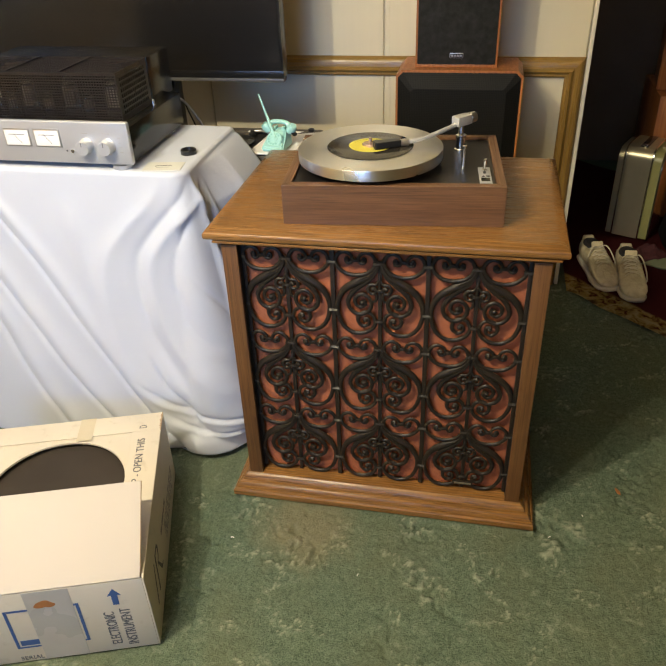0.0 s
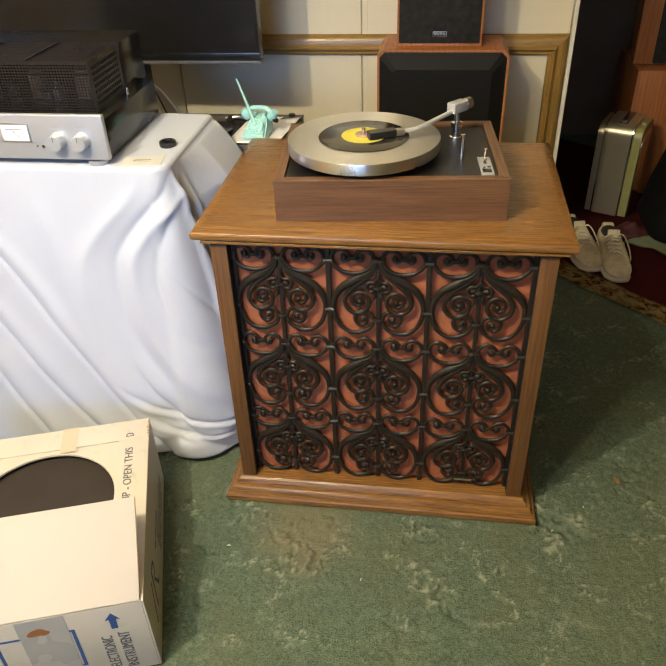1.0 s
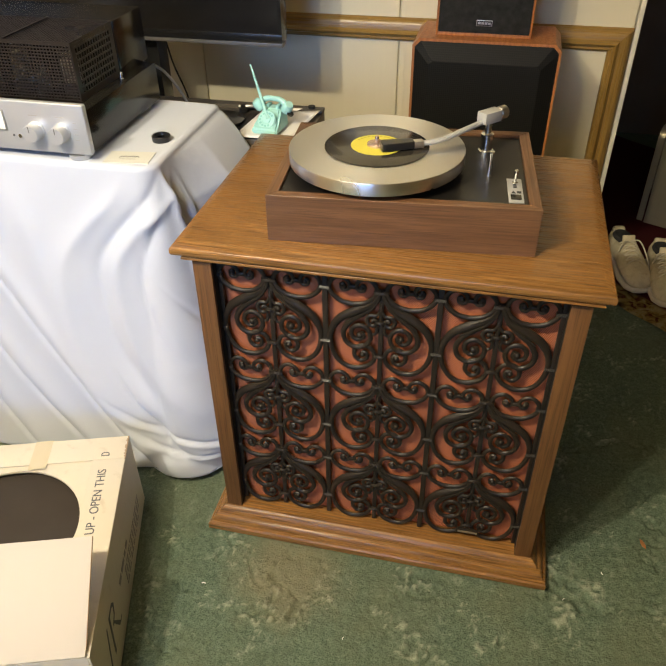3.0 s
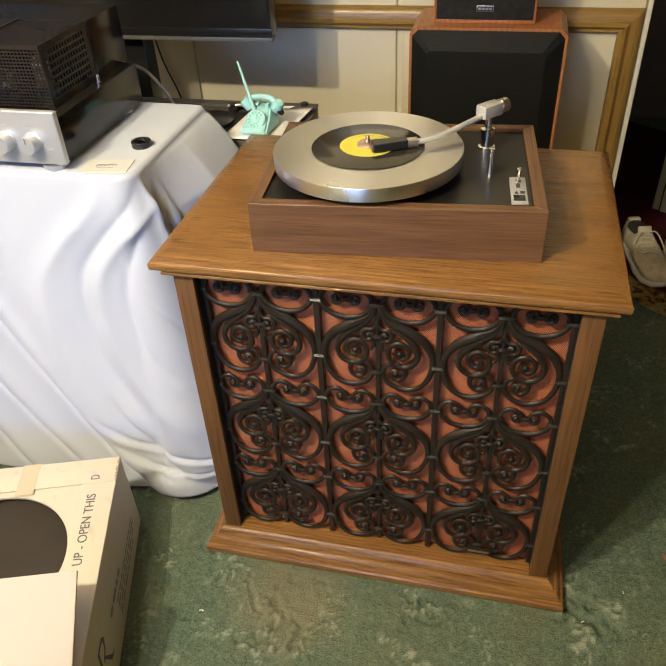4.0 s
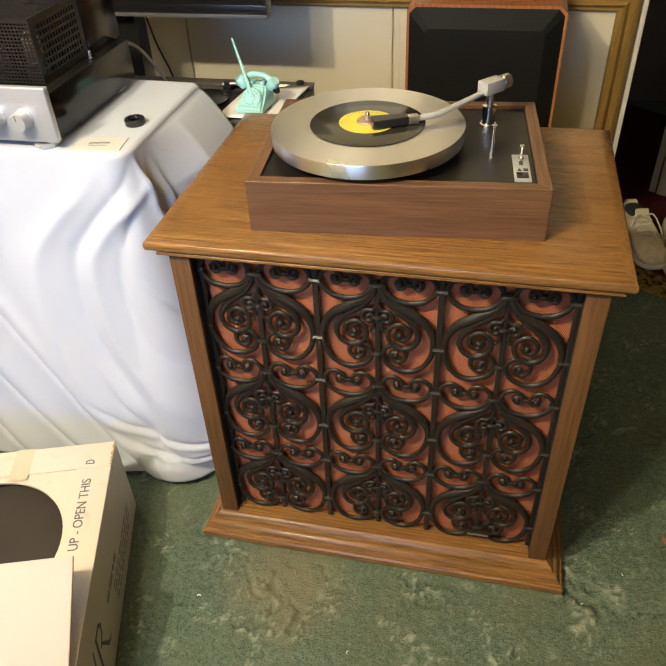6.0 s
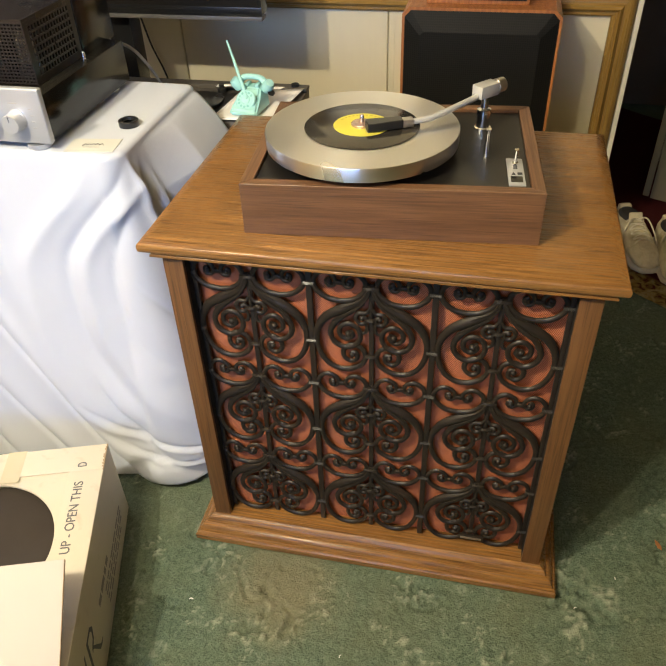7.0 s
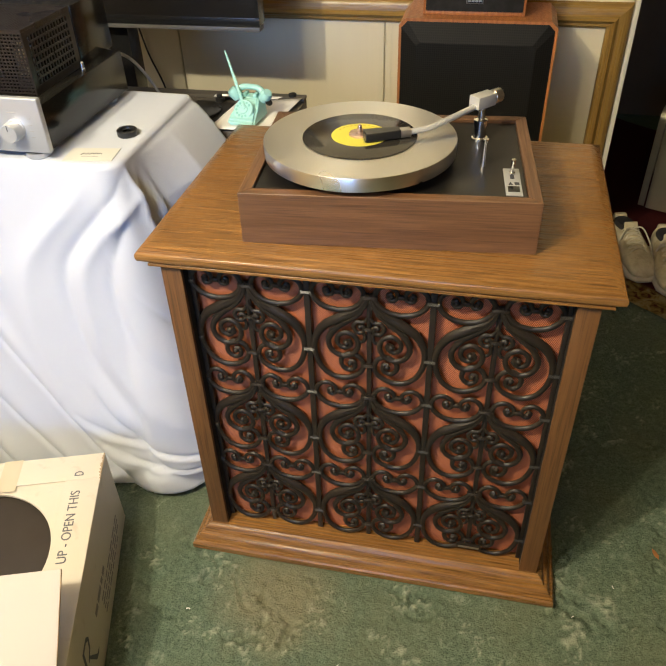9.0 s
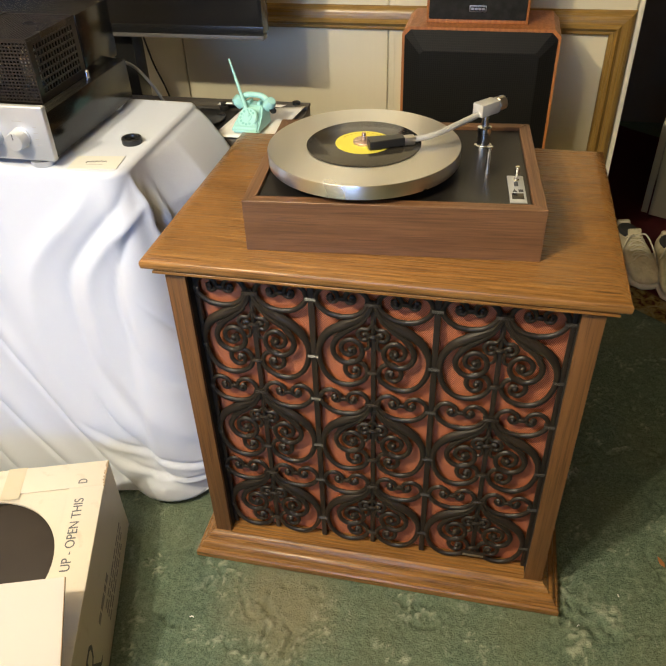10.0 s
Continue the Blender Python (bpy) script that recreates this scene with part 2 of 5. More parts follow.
def record_vinyl():
    w = M("black_vinyl", 0.13, 0.0, (0.030, 0.026, 0.021), 0.9)
    g = w.n("ShaderNodeTexWave", Vector=w.c, Scale=160.0)
    g.wave_type, g.rings_direction = "RINGS", "Z"
    w.bump(g.outputs["Fac"], 0.05, 0.0002)
    return w.m


vinyl = record_vinyl()


def glass(name, colour, rough=0.02):
    w = M(name, rough, 0, colour)
    w.b.inputs["Transmission Weight"].default_value = 1.0
    w.b.inputs["IOR"].default_value = 1.45
    return w.m


tube_glass = glass("clear_valve_glass", (0.9, 0.9, 0.88))
window_glass = glass("window_glass", (0.95, 0.97, 0.98))


def rug():
    """A bordered mat: mottled tan and rust band, maroon field."""
    w = M("patterned_rug", 0.95, spec=0.1)
    a = w.noise(32, 5, None, 0.9)
    b = w.noise(14, 3, None, 0.5)
    band = w.ramp(a, [(0.36, (0.09, 0.025, 0.014)), (0.50, (0.38, 0.27, 0.09)), (0.64, (0.46, 0.38, 0.20))])
    band = w.mix(band, (0.03, 0.015, 0.012), w.ramp(b, [(0.55, grey(0)), (0.66, grey(0.8))]))
    sep = w.n("ShaderNodeSeparateXYZ", Vector=w.c)
    f = w.ramp(w.math("ADD", w.math("MULTIPLY", sep.outputs["Y"], 1.0), w.math("MULTIPLY", a, 0.03)), [(0.105, grey(0)), (0.118, grey(1))])
    w.colour(w.mix(band, (0.085, 0.016, 0.018), f))
    w.bump(w.noise(240, 2), 0.6, 0.003)
    return w.m


rug_mat = rug()
perf = M("perforated_black_metal", 0.6, 0.0, (0.012, 0.012, 0.011), 0.16)
_v = perf.n("ShaderNodeTexVoronoi", Vector=perf.mapped((1, 0, 1)), Scale=200.0, Randomness=0.0)
_h = perf.ramp(_v.outputs["Distance"], [(0.30, grey(0)), (0.42, grey(1))])
perf.colour(perf.mix((0.004, 0.004, 0.004), (0.011, 0.0105, 0.009), _h)).bump(_h, 0.25, 0.0005)
perf_mat = perf.m

# ---- mesh helpers ----


def box(bm, x0, x1, y0, y1, z0, z1, bevel=0.0, seg=2):
    r = bmesh.ops.create_cube(bm, size=1)["verts"]
    for v in r:
        v.co = Vector(((x0 + x1) / 2 + v.co.x * (x1 - x0), (y0 + y1) / 2 + v.co.y * (y1 - y0), (z0 + z1) / 2 + v.co.z * (z1 - z0)))
    if bevel:
        es = list({e for v in r for e in v.link_edges})
        bmesh.ops.bevel(bm, geom=es, offset=bevel, segments=seg, affect="EDGES", profile=0.6)
    return bm


def moved(bm, m, start=0):
    bm.verts.ensure_lookup_table()
    for v in bm.verts[start:]:
        v.co = m @ v.co
    return bm


def lathe(bm, profile, seg=48, centre=(0, 0, 0)):
    """Turn a profile of (radius, height) round z."""
    rings = []
    for r, z in profile:
        if r < 1e-6:
            rings.append([bm.verts.new((centre[0], centre[1], centre[2] + z))])
        else:
            rings.append([bm.verts.new((centre[0] + r * math.cos(2 * math.pi * i / seg), centre[1] + r * math.sin(2 * math.pi * i / seg), centre[2] + z)) for i in range(seg)])
    for a, b in zip(rings, rings[1:]):
        for i in range(seg):
            j = (i + 1) % seg
            vs = [a[i % len(a)], a[j % len(a)], b[j % len(b)], b[i % len(b)]]
            vs = list(dict.fromkeys(vs))
            if len(vs) > 2:
                bm.faces.new(vs)
    return bm


def spline(pts, n=8):
    """Catmull-Rom through points of any dimension."""
    p = [np.array(q, float) for q in pts]
    p = [2 * p[0] - p[1]] + p + [2 * p[-1] - p[-2]]
    out = []
    for i in range(1, len(p) - 2):
        for k in range(n):
            t = k / n
            out.append(0.5 * (2 * p[i] + (p[i + 1] - p[i - 1]) * t + (2 * p[i - 1] - 5 * p[i] + 4 * p[i + 1] - p[i + 2]) * t * t + (3 * p[i] - p[i - 1] - 3 * p[i + 1] + p[i + 2]) * t ** 3))
    out.append(p[-2])
    return out


def tube(bm, pts, radii, sides=8, smooth=0, squash=1.0, normal=None):
    """A rod along points; radii one number or one a point; squash flattens it along normal."""
    if not isinstance(radii, (list, tuple)):
        radii = [radii] * len(pts)
    q = [(*p, r) for p, r in zip(pts, radii)]
    if smooth:
        q = spline(q, smooth)
    ps = [Vector(p[:3]) for p in q]
    rs = [p[3] for p in q]
    rings, up = [], Vector(normal) if normal else Vector((0.31, 0.17, 0.93))
    for i, p in enumerate(ps):
        d = (ps[min(i + 1, len(ps) - 1)] - ps[max(i - 1, 0)]).normalized()
        a = d.cross(up)
        if a.length < 1e-4:
            a = d.cross(Vector((1, 0.2, 0)))
        a.normalize()
        b = a.cross(d).normalized()
        if not normal:
            up = b
        rings.append([bm.verts.new(p + a * rs[i] * math.cos(2 * math.pi * k / sides) + b * rs[i] * squash * math.sin(2 * math.pi * k / sides)) for k in range(sides)])
    for a, b in zip(rings, rings[1:]):
        for k in range(sides):
            j = (k + 1) % sides
            bm.faces.new([a[k], a[j], b[j], b[k]])
    bm.faces.new(rings[0][::-1])
    bm.faces.new(rings[-1])
    return bm


def moulding(bm, profile, x0, x1, y0, y1):
    """A mitred rectangular moulding: profile of (outward offset, height), closed on top and below."""
    rings = []
    for o, z in profile:
        rings.append([bm.verts.new(c) for c in ((x0 - o, y0 - o, z), (x1 + o, y0 - o, z), (x1 + o, y1 + o, z), (x0 - o, y1 + o, z))])
    for a, b in zip(rings, rings[1:]):
        for i in range(4):
            j = (i + 1) % 4
            bm.faces.new([a[i], a[j], b[j], b[i]])
    bm.faces.new(rings[0][::-1])
    bm.faces.new(rings[-1])
    return bm


def prism(bm, outline, h, axis="z"):
    """An outline of (a, b) raised by h: along z, or along -y with b upward."""
    def at(a, b, k):
        return (a, b, k) if axis == "z" else (a, -k, b)
    lo = [bm.verts.new(at(a, b, 0)) for a, b in outline]
    hi = [bm.verts.new(at(a, b, h)) for a, b in outline]
    bm.faces.new(lo[::-1])
    bm.faces.new(hi)
    for i in range(len(lo)):
        j = (i + 1) % len(lo)
        bm.faces.new([lo[i], lo[j], hi[j], hi[i]])
    return bm


def to_mesh(name, bm, material, sharp=32):
    bmesh.ops.recalc_face_normals(bm, faces=bm.faces)
    me = bpy.data.meshes.new(name)
    bm.to_mesh(me)
    bm.free()
    for p in me.polygons:
        p.use_smooth = True
    me.set_sharp_from_angle(angle=radians(sharp))
    me.materials.append(material)
    return me


def part(name, bm, material, parent, label="", sharp=32, m=None):
    me = bm if isinstance(bm, bpy.types.Mesh) else to_mesh(name, bm, material, sharp)
    ob = new(name, me)
    ob.parent = parent
    if m is not None:
        ob.matrix_basis = m
    if label:
        tagged(ob, label)
    return ob


def thing(name, label, category, m, group="", kind=""):
    ob = new(name)
    ob.matrix_basis = m
    ob.empty_display_size = 0.05
    return tagged(ob, label, category, group, kind)


def solid(name, bm, material, label, category, kind="", m=None, sharp=32):
    ob = new(name, to_mesh(name, bm, material, sharp))
    if m is not None:
        ob.matrix_basis = m
    return tagged(ob, label, category, "", kind)


def B():
    return bmesh.new()


def lettering(name, text, size, material, parent, m, label="", length=0.1, depth=0.0004):
    """Words in the built-in font as a thin mesh, its lower left corner at the origin of m."""
    cu = bpy.data.curves.new(name, "FONT")
    cu.body, cu.size, cu.extrude = text, size, depth
    tmp = bpy.data.objects.new(name, cu)
    me = bpy.data.meshes.new_from_object(tmp)
    bpy.data.objects.remove(tmp)
    me.materials.clear()
    me.materials.append(material)
    wide = max(v.co.x for v in me.vertices)
    for v in me.vertices:
        v.co.x *= length / wide
    ob = new(name, me)
    ob.parent, ob.matrix_basis = parent, m
    if label:
        tagged(ob, label)
    return ob

# ---- the room ----
WALL = 1.215


def lattice(shape, seed):
    return np.random.RandomState(seed).rand(*shape)


def soft_noise(x, y, cell, seed):
    """Smooth value noise on a grid of the given cell size."""
    g = lattice((257, 257), seed)
    u, v = x / cell + 57.3, y / cell + 91.7
    i, j = np.floor(u).astype(int), np.floor(v).astype(int)
    a, b = u - i, v - j
    a, b = a * a * (3 - 2 * a), b * b * (3 - 2 * b)
    i0, i1, j0, j1 = i % 257, (i + 1) % 257, j % 257, (j + 1) % 257
    return (g[i0, j0] * (1 - a) + g[i1, j0] * a) * (1 - b) + (g[i0, j1] * (1 - a) + g[i1, j1] * a) * b


def grid_mesh(name, px, py, pz, material):
    """A sheet from three equal arrays of coordinates."""
    r, c = px.shape
    me = bpy.data.meshes.new(name)
    idx = np.arange(r * c).reshape(r, c)
    q = np.stack([idx[:-1, :-1], idx[1:, :-1], idx[1:, 1:], idx[:-1, 1:]], -1).reshape(-1, 4)
    me.from_pydata(np.stack([px, py, pz], -1).reshape(-1, 3).tolist(), [], q.tolist())
    for p in me.polygons:
        p.use_smooth = True
    me.materials.append(material)
    return me


def carpet_floor():
    """Cut pile with sculpted, broken crack lines and paler tufts along them."""
    xs = np.concatenate([[-1.8], np.arange(-0.75, 1.05, 0.0045), [2.6]])
    ys = np.concatenate([[-3.1], np.arange(-0.85, 1.25, 0.0045), [3.2]])
    x, y = np.meshgrid(xs, ys, indexing="ij")
    wx = x + 0.085 * (soft_noise(x, y, 0.05, 1) - 0.5) + 0.045 * (soft_noise(x, y, 0.015, 11) - 0.5)
    wy = y + 0.085 * (soft_noise(x, y, 0.05, 2) - 0.5) + 0.045 * (soft_noise(x, y, 0.015, 12) - 0.5)
    r = np.random.RandomState(5)
    g = 0.205
    d1, d2 = np.full(x.shape, 9.0), np.full(x.shape, 9.0)
    for i in range(-5, 7):
        for j in range(-6, 8):
            px, py = (i + r.uniform(-0.1, 1.1)) * g, (j + r.uniform(-0.1, 1.1)) * g
            q = np.hypot(wx - px, wy - py)
            d2 = np.minimum(d2, np.maximum(d1, q))
            d1 = np.minimum(d1, q)
    e = d2 - d1
    broken = np.clip((soft_noise(x, y, 0.085, 8) - 0.42) * 5, 0, 1)
    groove = np.exp(-(e / 0.0060) ** 2) * broken
    rough = soft_noise(x, y, 0.007, 9)
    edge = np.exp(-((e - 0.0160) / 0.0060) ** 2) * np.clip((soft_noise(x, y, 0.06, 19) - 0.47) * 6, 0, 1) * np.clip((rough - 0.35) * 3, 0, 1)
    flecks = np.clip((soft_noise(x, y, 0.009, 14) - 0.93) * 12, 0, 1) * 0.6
    tuft = soft_noise(x, y, 0.011, 5) * 0.55 + soft_noise(x, y, 0.006, 6) * 0.45
    z = -0.0080 + 0.0045 * tuft - 0.0095 * groove + 0.003 * edge + 0.0015 * soft_noise(x, y, 0.03, 7)
    fade = np.clip(np.minimum(np.minimum(x + 0.75, 1.04 - x), np.minimum(y + 0.85, 1.24 - y)) / 0.06, 0, 1)
    z = -0.006 + (z + 0.006) * fade
    me = grid_mesh("floor", x, y, np.minimum(z, -0.0002), carpet_mat)
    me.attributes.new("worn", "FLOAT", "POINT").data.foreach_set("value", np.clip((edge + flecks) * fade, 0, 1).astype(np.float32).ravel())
    return me


floor = tagged(new("floor", carpet_floor()), "green sculpted cut-pile carpet with paler tufts and a pale brown stain", "floor", kind="structure")


def panel_wall():
    """Painted sheet panelling with pairs of upright grooves."""
    bm = B()
    xs = [-1.8, -1.38, -0.771, -0.162, 0.472]
    for a, b in zip(xs, xs[1:]):
        box(bm, a + 0.0014, b - 0.0014, WALL, WALL + 0.012, 0, 2.4, 0.002, 1)
    box(bm, -0.1592, -0.1420, WALL - 0.0006, WALL + 0.01, 0, 2.4, 0.002, 1)
    box(bm, -1.8, 0.4735, WALL + 0.010, WALL + 0.10, 0, 2.4)
    return bm


solid("wall_north", panel_wall(), cream_wall, "cream-painted sheet panelling with upright grooves", "wall", "structure")
solid("wall_edge_trim", box(B(), 0.4742, 0.487, WALL - 0.006, WALL + 0.104, 0, 2.4, 0.003), white_trim, "white-painted corner strip at the wall's end", "trim", "structure")


def window_wall():
    bm = B()
    box(bm, -1.9, -1.8, -3.1, -0.40, 0, 2.4)
    box(bm, -1.9, -1.8, 0.80, 1.325, 0, 2.4)
    box(bm, -1.9, -1.8, -0.40, 0.80, 0, 0.85)
    box(bm, -1.9, -1.8, -0.40, 0.80, 2.05, 2.4)
    return bm


solid("wall_west", window_wall(), mid_wall, "unseen brown side wall with a window opening", "wall", "structure")
solid("wall_east", box(B(), 2.6, 2.7, -3.1, 3.2, 0, 2.4), dark_wall, "unseen dark side wall", "wall", "structure")
solid("wall_alcove_back", box(B(), 0.475, 2.6, 2.6, 2.7, 0, 2.4), dark_wall, "dark wall at the back of the alcove", "wall", "structure")
solid("wall_alcove_side", box(B(), 0.35, 0.470, WALL + 0.106, 2.6, 0, 2.4), dark_wall, "dark side wall of the alcove", "wall", "structure")


front = B()
box(front, -1.9, -1.0, -3.1, -3.0, 0, 2.4)
box(front, 0.2, 2.6, -3.1, -3.0, 0, 2.4)
box(front, -1.0, 0.2, -3.1, -3.0, 0, 0.85)
box(front, -1.0, 0.2, -3.1, -3.0, 2.05, 2.4)
solid("wall_south", front, mid_wall, "unseen brown wall with a window opening", "wall", "structure")
# Unseen windows added behind the cool fill lamps.
for name, m in (("window_1", pose(-1.85, 0.20, 1.45, 0, 0, 90)), ("window_2", pose(-0.40, -3.05, 1.45))):
    win = thing(name, "unseen plain white-framed window added behind a cool fill lamp", "window", m, kind="structure")
    for s in (-1, 1):
        part("frame_bar", box(B(), s * 0.575 - 0.025, s * 0.575 + 0.025, -0.03, 0.03, -0.6, 0.6, 0.004), white_trim, win)
        part("frame_bar", box(B(), -0.55, 0.55, -0.03, 0.03, s * 0.575 - 0.025, s * 0.575 + 0.025, 0.004), white_trim, win)
    pane = part("pane", box(B(), -0.55, 0.55, -0.003, 0.003, -0.55, 0.55), window_glass, win)
    pane.visible_shadow = False
solid("ceiling", box(B(), -1.9, 2.7, -3.1, 3.2, 2.4, 2.5), ceiling_tan, "plain unseen ceiling tinted tan to warm the bounced light", "ceiling", "structure")
# Fixture is unseen, added to carry the bulbs placed from cast shadows.
lamp = thing("ceiling_light", "unseen hanging ceiling light with three arms", "ceiling light", pose(-0.645, -1.06, 2.4))
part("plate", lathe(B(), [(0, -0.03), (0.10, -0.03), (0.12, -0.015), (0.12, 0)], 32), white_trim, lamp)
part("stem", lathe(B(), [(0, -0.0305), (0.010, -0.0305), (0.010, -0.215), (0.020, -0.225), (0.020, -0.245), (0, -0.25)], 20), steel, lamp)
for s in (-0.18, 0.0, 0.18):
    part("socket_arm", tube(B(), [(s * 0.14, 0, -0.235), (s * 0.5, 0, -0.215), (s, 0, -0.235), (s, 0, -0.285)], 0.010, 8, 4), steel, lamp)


def rail_profile():
    """Depth from the wall and height over the rail's foot."""
    return [(0, 0), (0.010, 0), (0.013, 0.004), (0.013, 0.010), (0.020, 0.014), (0.024, 0.019), (0.020, 0.024), (0.016, 0.028), (0.015, 0.042), (0.012, 0.052), (0.006, 0.058), (0, 0.060)]


def swept(profile, a, b, cut_a=0.0, cut_b=0.0):
    """The profile (depth, height) run along x from a to b, with mitres."""
    bm = B()
    rows = []
    for end, cut in ((a, cut_a), (b, cut_b)):
        rows.append([bm.verts.new((end + cut * h, -d, h)) for d, h in profile])
    for i in range(len(profile)):
        j = (i + 1) % len(profile)
        bm.faces.new([rows[0][i], rows[0][j], rows[1][j], rows[1][i]])
    bm.faces.new(rows[0][::-1])
    bm.faces.new(rows[1])
    return bm


RAIL = 0.742
rail = thing("chair_rail", "varnished stained-pine chair rail running along the wall", "trim", pose(0, WALL - 0.0005, RAIL), kind="structure")
part("moulding_run", swept(rail_profile(), -1.8, 0.413, 0, 1.0), rail_x, rail)
casing = thing("trim", "varnished stained-pine upright trim below the chair rail", "trim", pose(0.413, WALL - 0.0005, RAIL) @ pose(0, 0, 0, 0, 90, 0), kind="structure")
part("moulding_run", swept(rail_profile(), 0.0, RAIL, -1.0, 0), rail_x, casing)
# ---- the loudspeaker cabinet with the scrolled grille ----
CX, HALF, TOP = -0.0035, 0.329, 0.717
cab = thing("loudspeaker_cabinet", "oak floor-standing loudspeaker cabinet with black scrolled grille over orange-red cloth", "loudspeaker", pose(CX, 0, 0))
BACK = 0.500
part("base", moulding(B(), [(0.037, 0), (0.037, 0.013), (0.034, 0.0165), (0.029, 0.018), (0.029, 0.0205), (0.026, 0.028), (0.0195, 0.033), (0.0155, 0.034), (0.015, 0.0365), (0.012, 0.043), (0.0055, 0.0475), (0.003, 0.050)], -HALF, HALF, 0.029, BACK), oak_x, cab, "oak base with stepped moulding")
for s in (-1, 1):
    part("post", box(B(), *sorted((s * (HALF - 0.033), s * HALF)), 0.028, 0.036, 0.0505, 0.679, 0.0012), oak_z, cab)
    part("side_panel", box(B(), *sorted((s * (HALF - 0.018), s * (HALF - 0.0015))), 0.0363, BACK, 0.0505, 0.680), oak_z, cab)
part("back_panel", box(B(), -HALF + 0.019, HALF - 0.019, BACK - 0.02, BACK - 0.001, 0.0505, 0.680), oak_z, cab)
part("cornice", moulding(B(), [(-0.002, 0.6795), (0.003, 0.6795), (0.0055, 0.682), (0.0055, 0.6835), (0.0110, 0.6845), (0.0150, 0.6870), (0.0150, 0.6905), (0.0125, 0.6925)], -HALF, HALF, 0.033, BACK), oak_x, cab, "narrow moulding below the top")
part("top", moulding(B(), [(0.009, 0.693), (0.0145, 0.6937), (0.0175, 0.6960), (0.0187, 0.6995), (0.019, 0.7055), (0.0180, 0.7085), (0.0160, 0.7105), (0.004, 0.7155), (0.000, 0.7166), (-0.005, TOP)], -0.3425, 0.3385, 0.033, 0.5095), oak_x, cab, "oak top with rounded edge")
for s in (-1, 1):
    part("inner_edge", box(B(), *sorted((s * 0.2965, s * (HALF - 0.0185))), 0.0364, 0.0800, 0.0505, 0.6785), dark_void, cab, "black inner edge beside the cloth")
part("cloth", box(B(), -0.2960, 0.2960, 0.0675, 0.080, 0.0505, 0.6785), grille_mat, cab, "orange-red woven grille cloth")

MM = 0.00102


def scroll_cell():
    """One repeat of the cast grille: two ram's-horn loops and the big palmette below. x across, z up, y towards the cloth."""
    bm = B()
    nrm = (0, 1, 0)
    for s in (-1, 1):
        def run(pts, r, sides=8, k=5, dy=0.0):
            tube(bm, [(s * x * MM, dy * MM, z * MM) for x, z in pts], [q * MM * 1.36 for q in r] if isinstance(r, (list, tuple)) else r * MM, sides, k, 0.85, nrm)
        # upper loop: a closed ram's horn with two curls
        cx = 49
        for e in (-1, 1):
            run([(cx, -29), (cx + e * 20, -25), (cx + e * 36, -12), (cx + e * 41, 3), (cx + e * 35, 17), (cx + e * 23, 23), (cx + e * 11, 18), (cx + e * 6, 8), (cx + e * 10, -1), (cx + e * 18, 0), (cx + e * 19, 8), (cx + e * 14, 9)],
                [3.4, 3.4, 3.3, 3.2, 3.1, 3.0, 2.8, 2.7, 2.7, 2.9, 3.0, 3.2])
        box(bm, *sorted((s * (cx - 5.5) * MM, s * (cx + 5.5) * MM)), -3.5 * MM, 3 * MM, 2 * MM, 9 * MM, 0.8 * MM, 1)
        # main stem, out and round, ending in the lower curl
        run([(3, 6), (6, -12), (20, -29), (46, -44), (72, -62), (87, -90), (88, -120), (78, -148), (60, -164), (38, -166), (18, -156), (9, -139), (14, -121), (29, -114), (43, -122), (45, -138), (35, -148), (24, -143), (24, -131), (32, -130)],
            [3.0, 3.8, 5.2, 6.4, 5.6, 4.2, 3.6, 3.4, 3.4, 3.5, 3.3, 3.1, 3.1, 3.2, 3.2, 3.1, 3.0, 2.9, 2.9, 3.0])
        # ribs on the leaf part of the stem
        run([(5, -4), (16, -23), (40, -37), (64, -52)], [1.4, 2.2, 2.4, 1.2], 6, 5, -3.6)
        run([(4, -14), (18, -34), (40, -51), (62, -66)], [1.4, 2.4, 2.6, 1.2], 6, 5, -3.0)
        # inner branch with the middle curl
        run([(12, -30), (30, -46), (52, -64), (65, -88), (60, -109), (43, -119), (25, -112), (17, -95), (22, -78), (36, -71), (49, -79), (50, -94), (40, -102), (30, -95), (33, -86)],
            [2.2, 3.4, 3.8, 3.6, 3.5, 3.4, 3.3, 3.2, 3.2, 3.2, 3.1, 3.0, 3.0, 3.2, 3.8], 8, 5, -1.0)
        for bx, bz, br in ((36, -91, 6.0), (30, -133, 5.2), (14, -57, 4.6), (cx - 15, 6, 4.8), (cx + 15, 6, 4.8)):
            k0 = len(bm.verts)
            lathe(bm, [(0, br * MM), (br * 0.7 * MM, br * 0.7 * MM), (br * MM, 0), (br * 0.7 * MM, -br * 0.7 * MM), (0, -br * MM)], 10)
            moved(bm, pose(s * bx * MM, -1.5 * MM, bz * MM, 90, 0, 0), k0)
        # small top curl
        run([(2, -38), (8, -47), (19, -48), (24, -58), (18, -68), (9, -66), (8, -57), (14, -55)], [1.8, 2.5, 2.8, 2.9, 2.8, 2.6, 2.6, 3.0], 8, 4, -1.5)
        run([(9, -66), (6, -76), (9, -86), (16, -88)], [2.2, 2.4, 2.2, 1.6], 6, 4, -0.5)
    # spear head and stem
    tube(bm, [(0, 0, -24 * MM), (0, 0, -34 * MM), (0, 0, -44 * MM), (0, 0, -60 * MM)], [0.4 * MM, 3.4 * MM, 4.2 * MM, 2.2 * MM], 8, 3, 0.8, nrm)
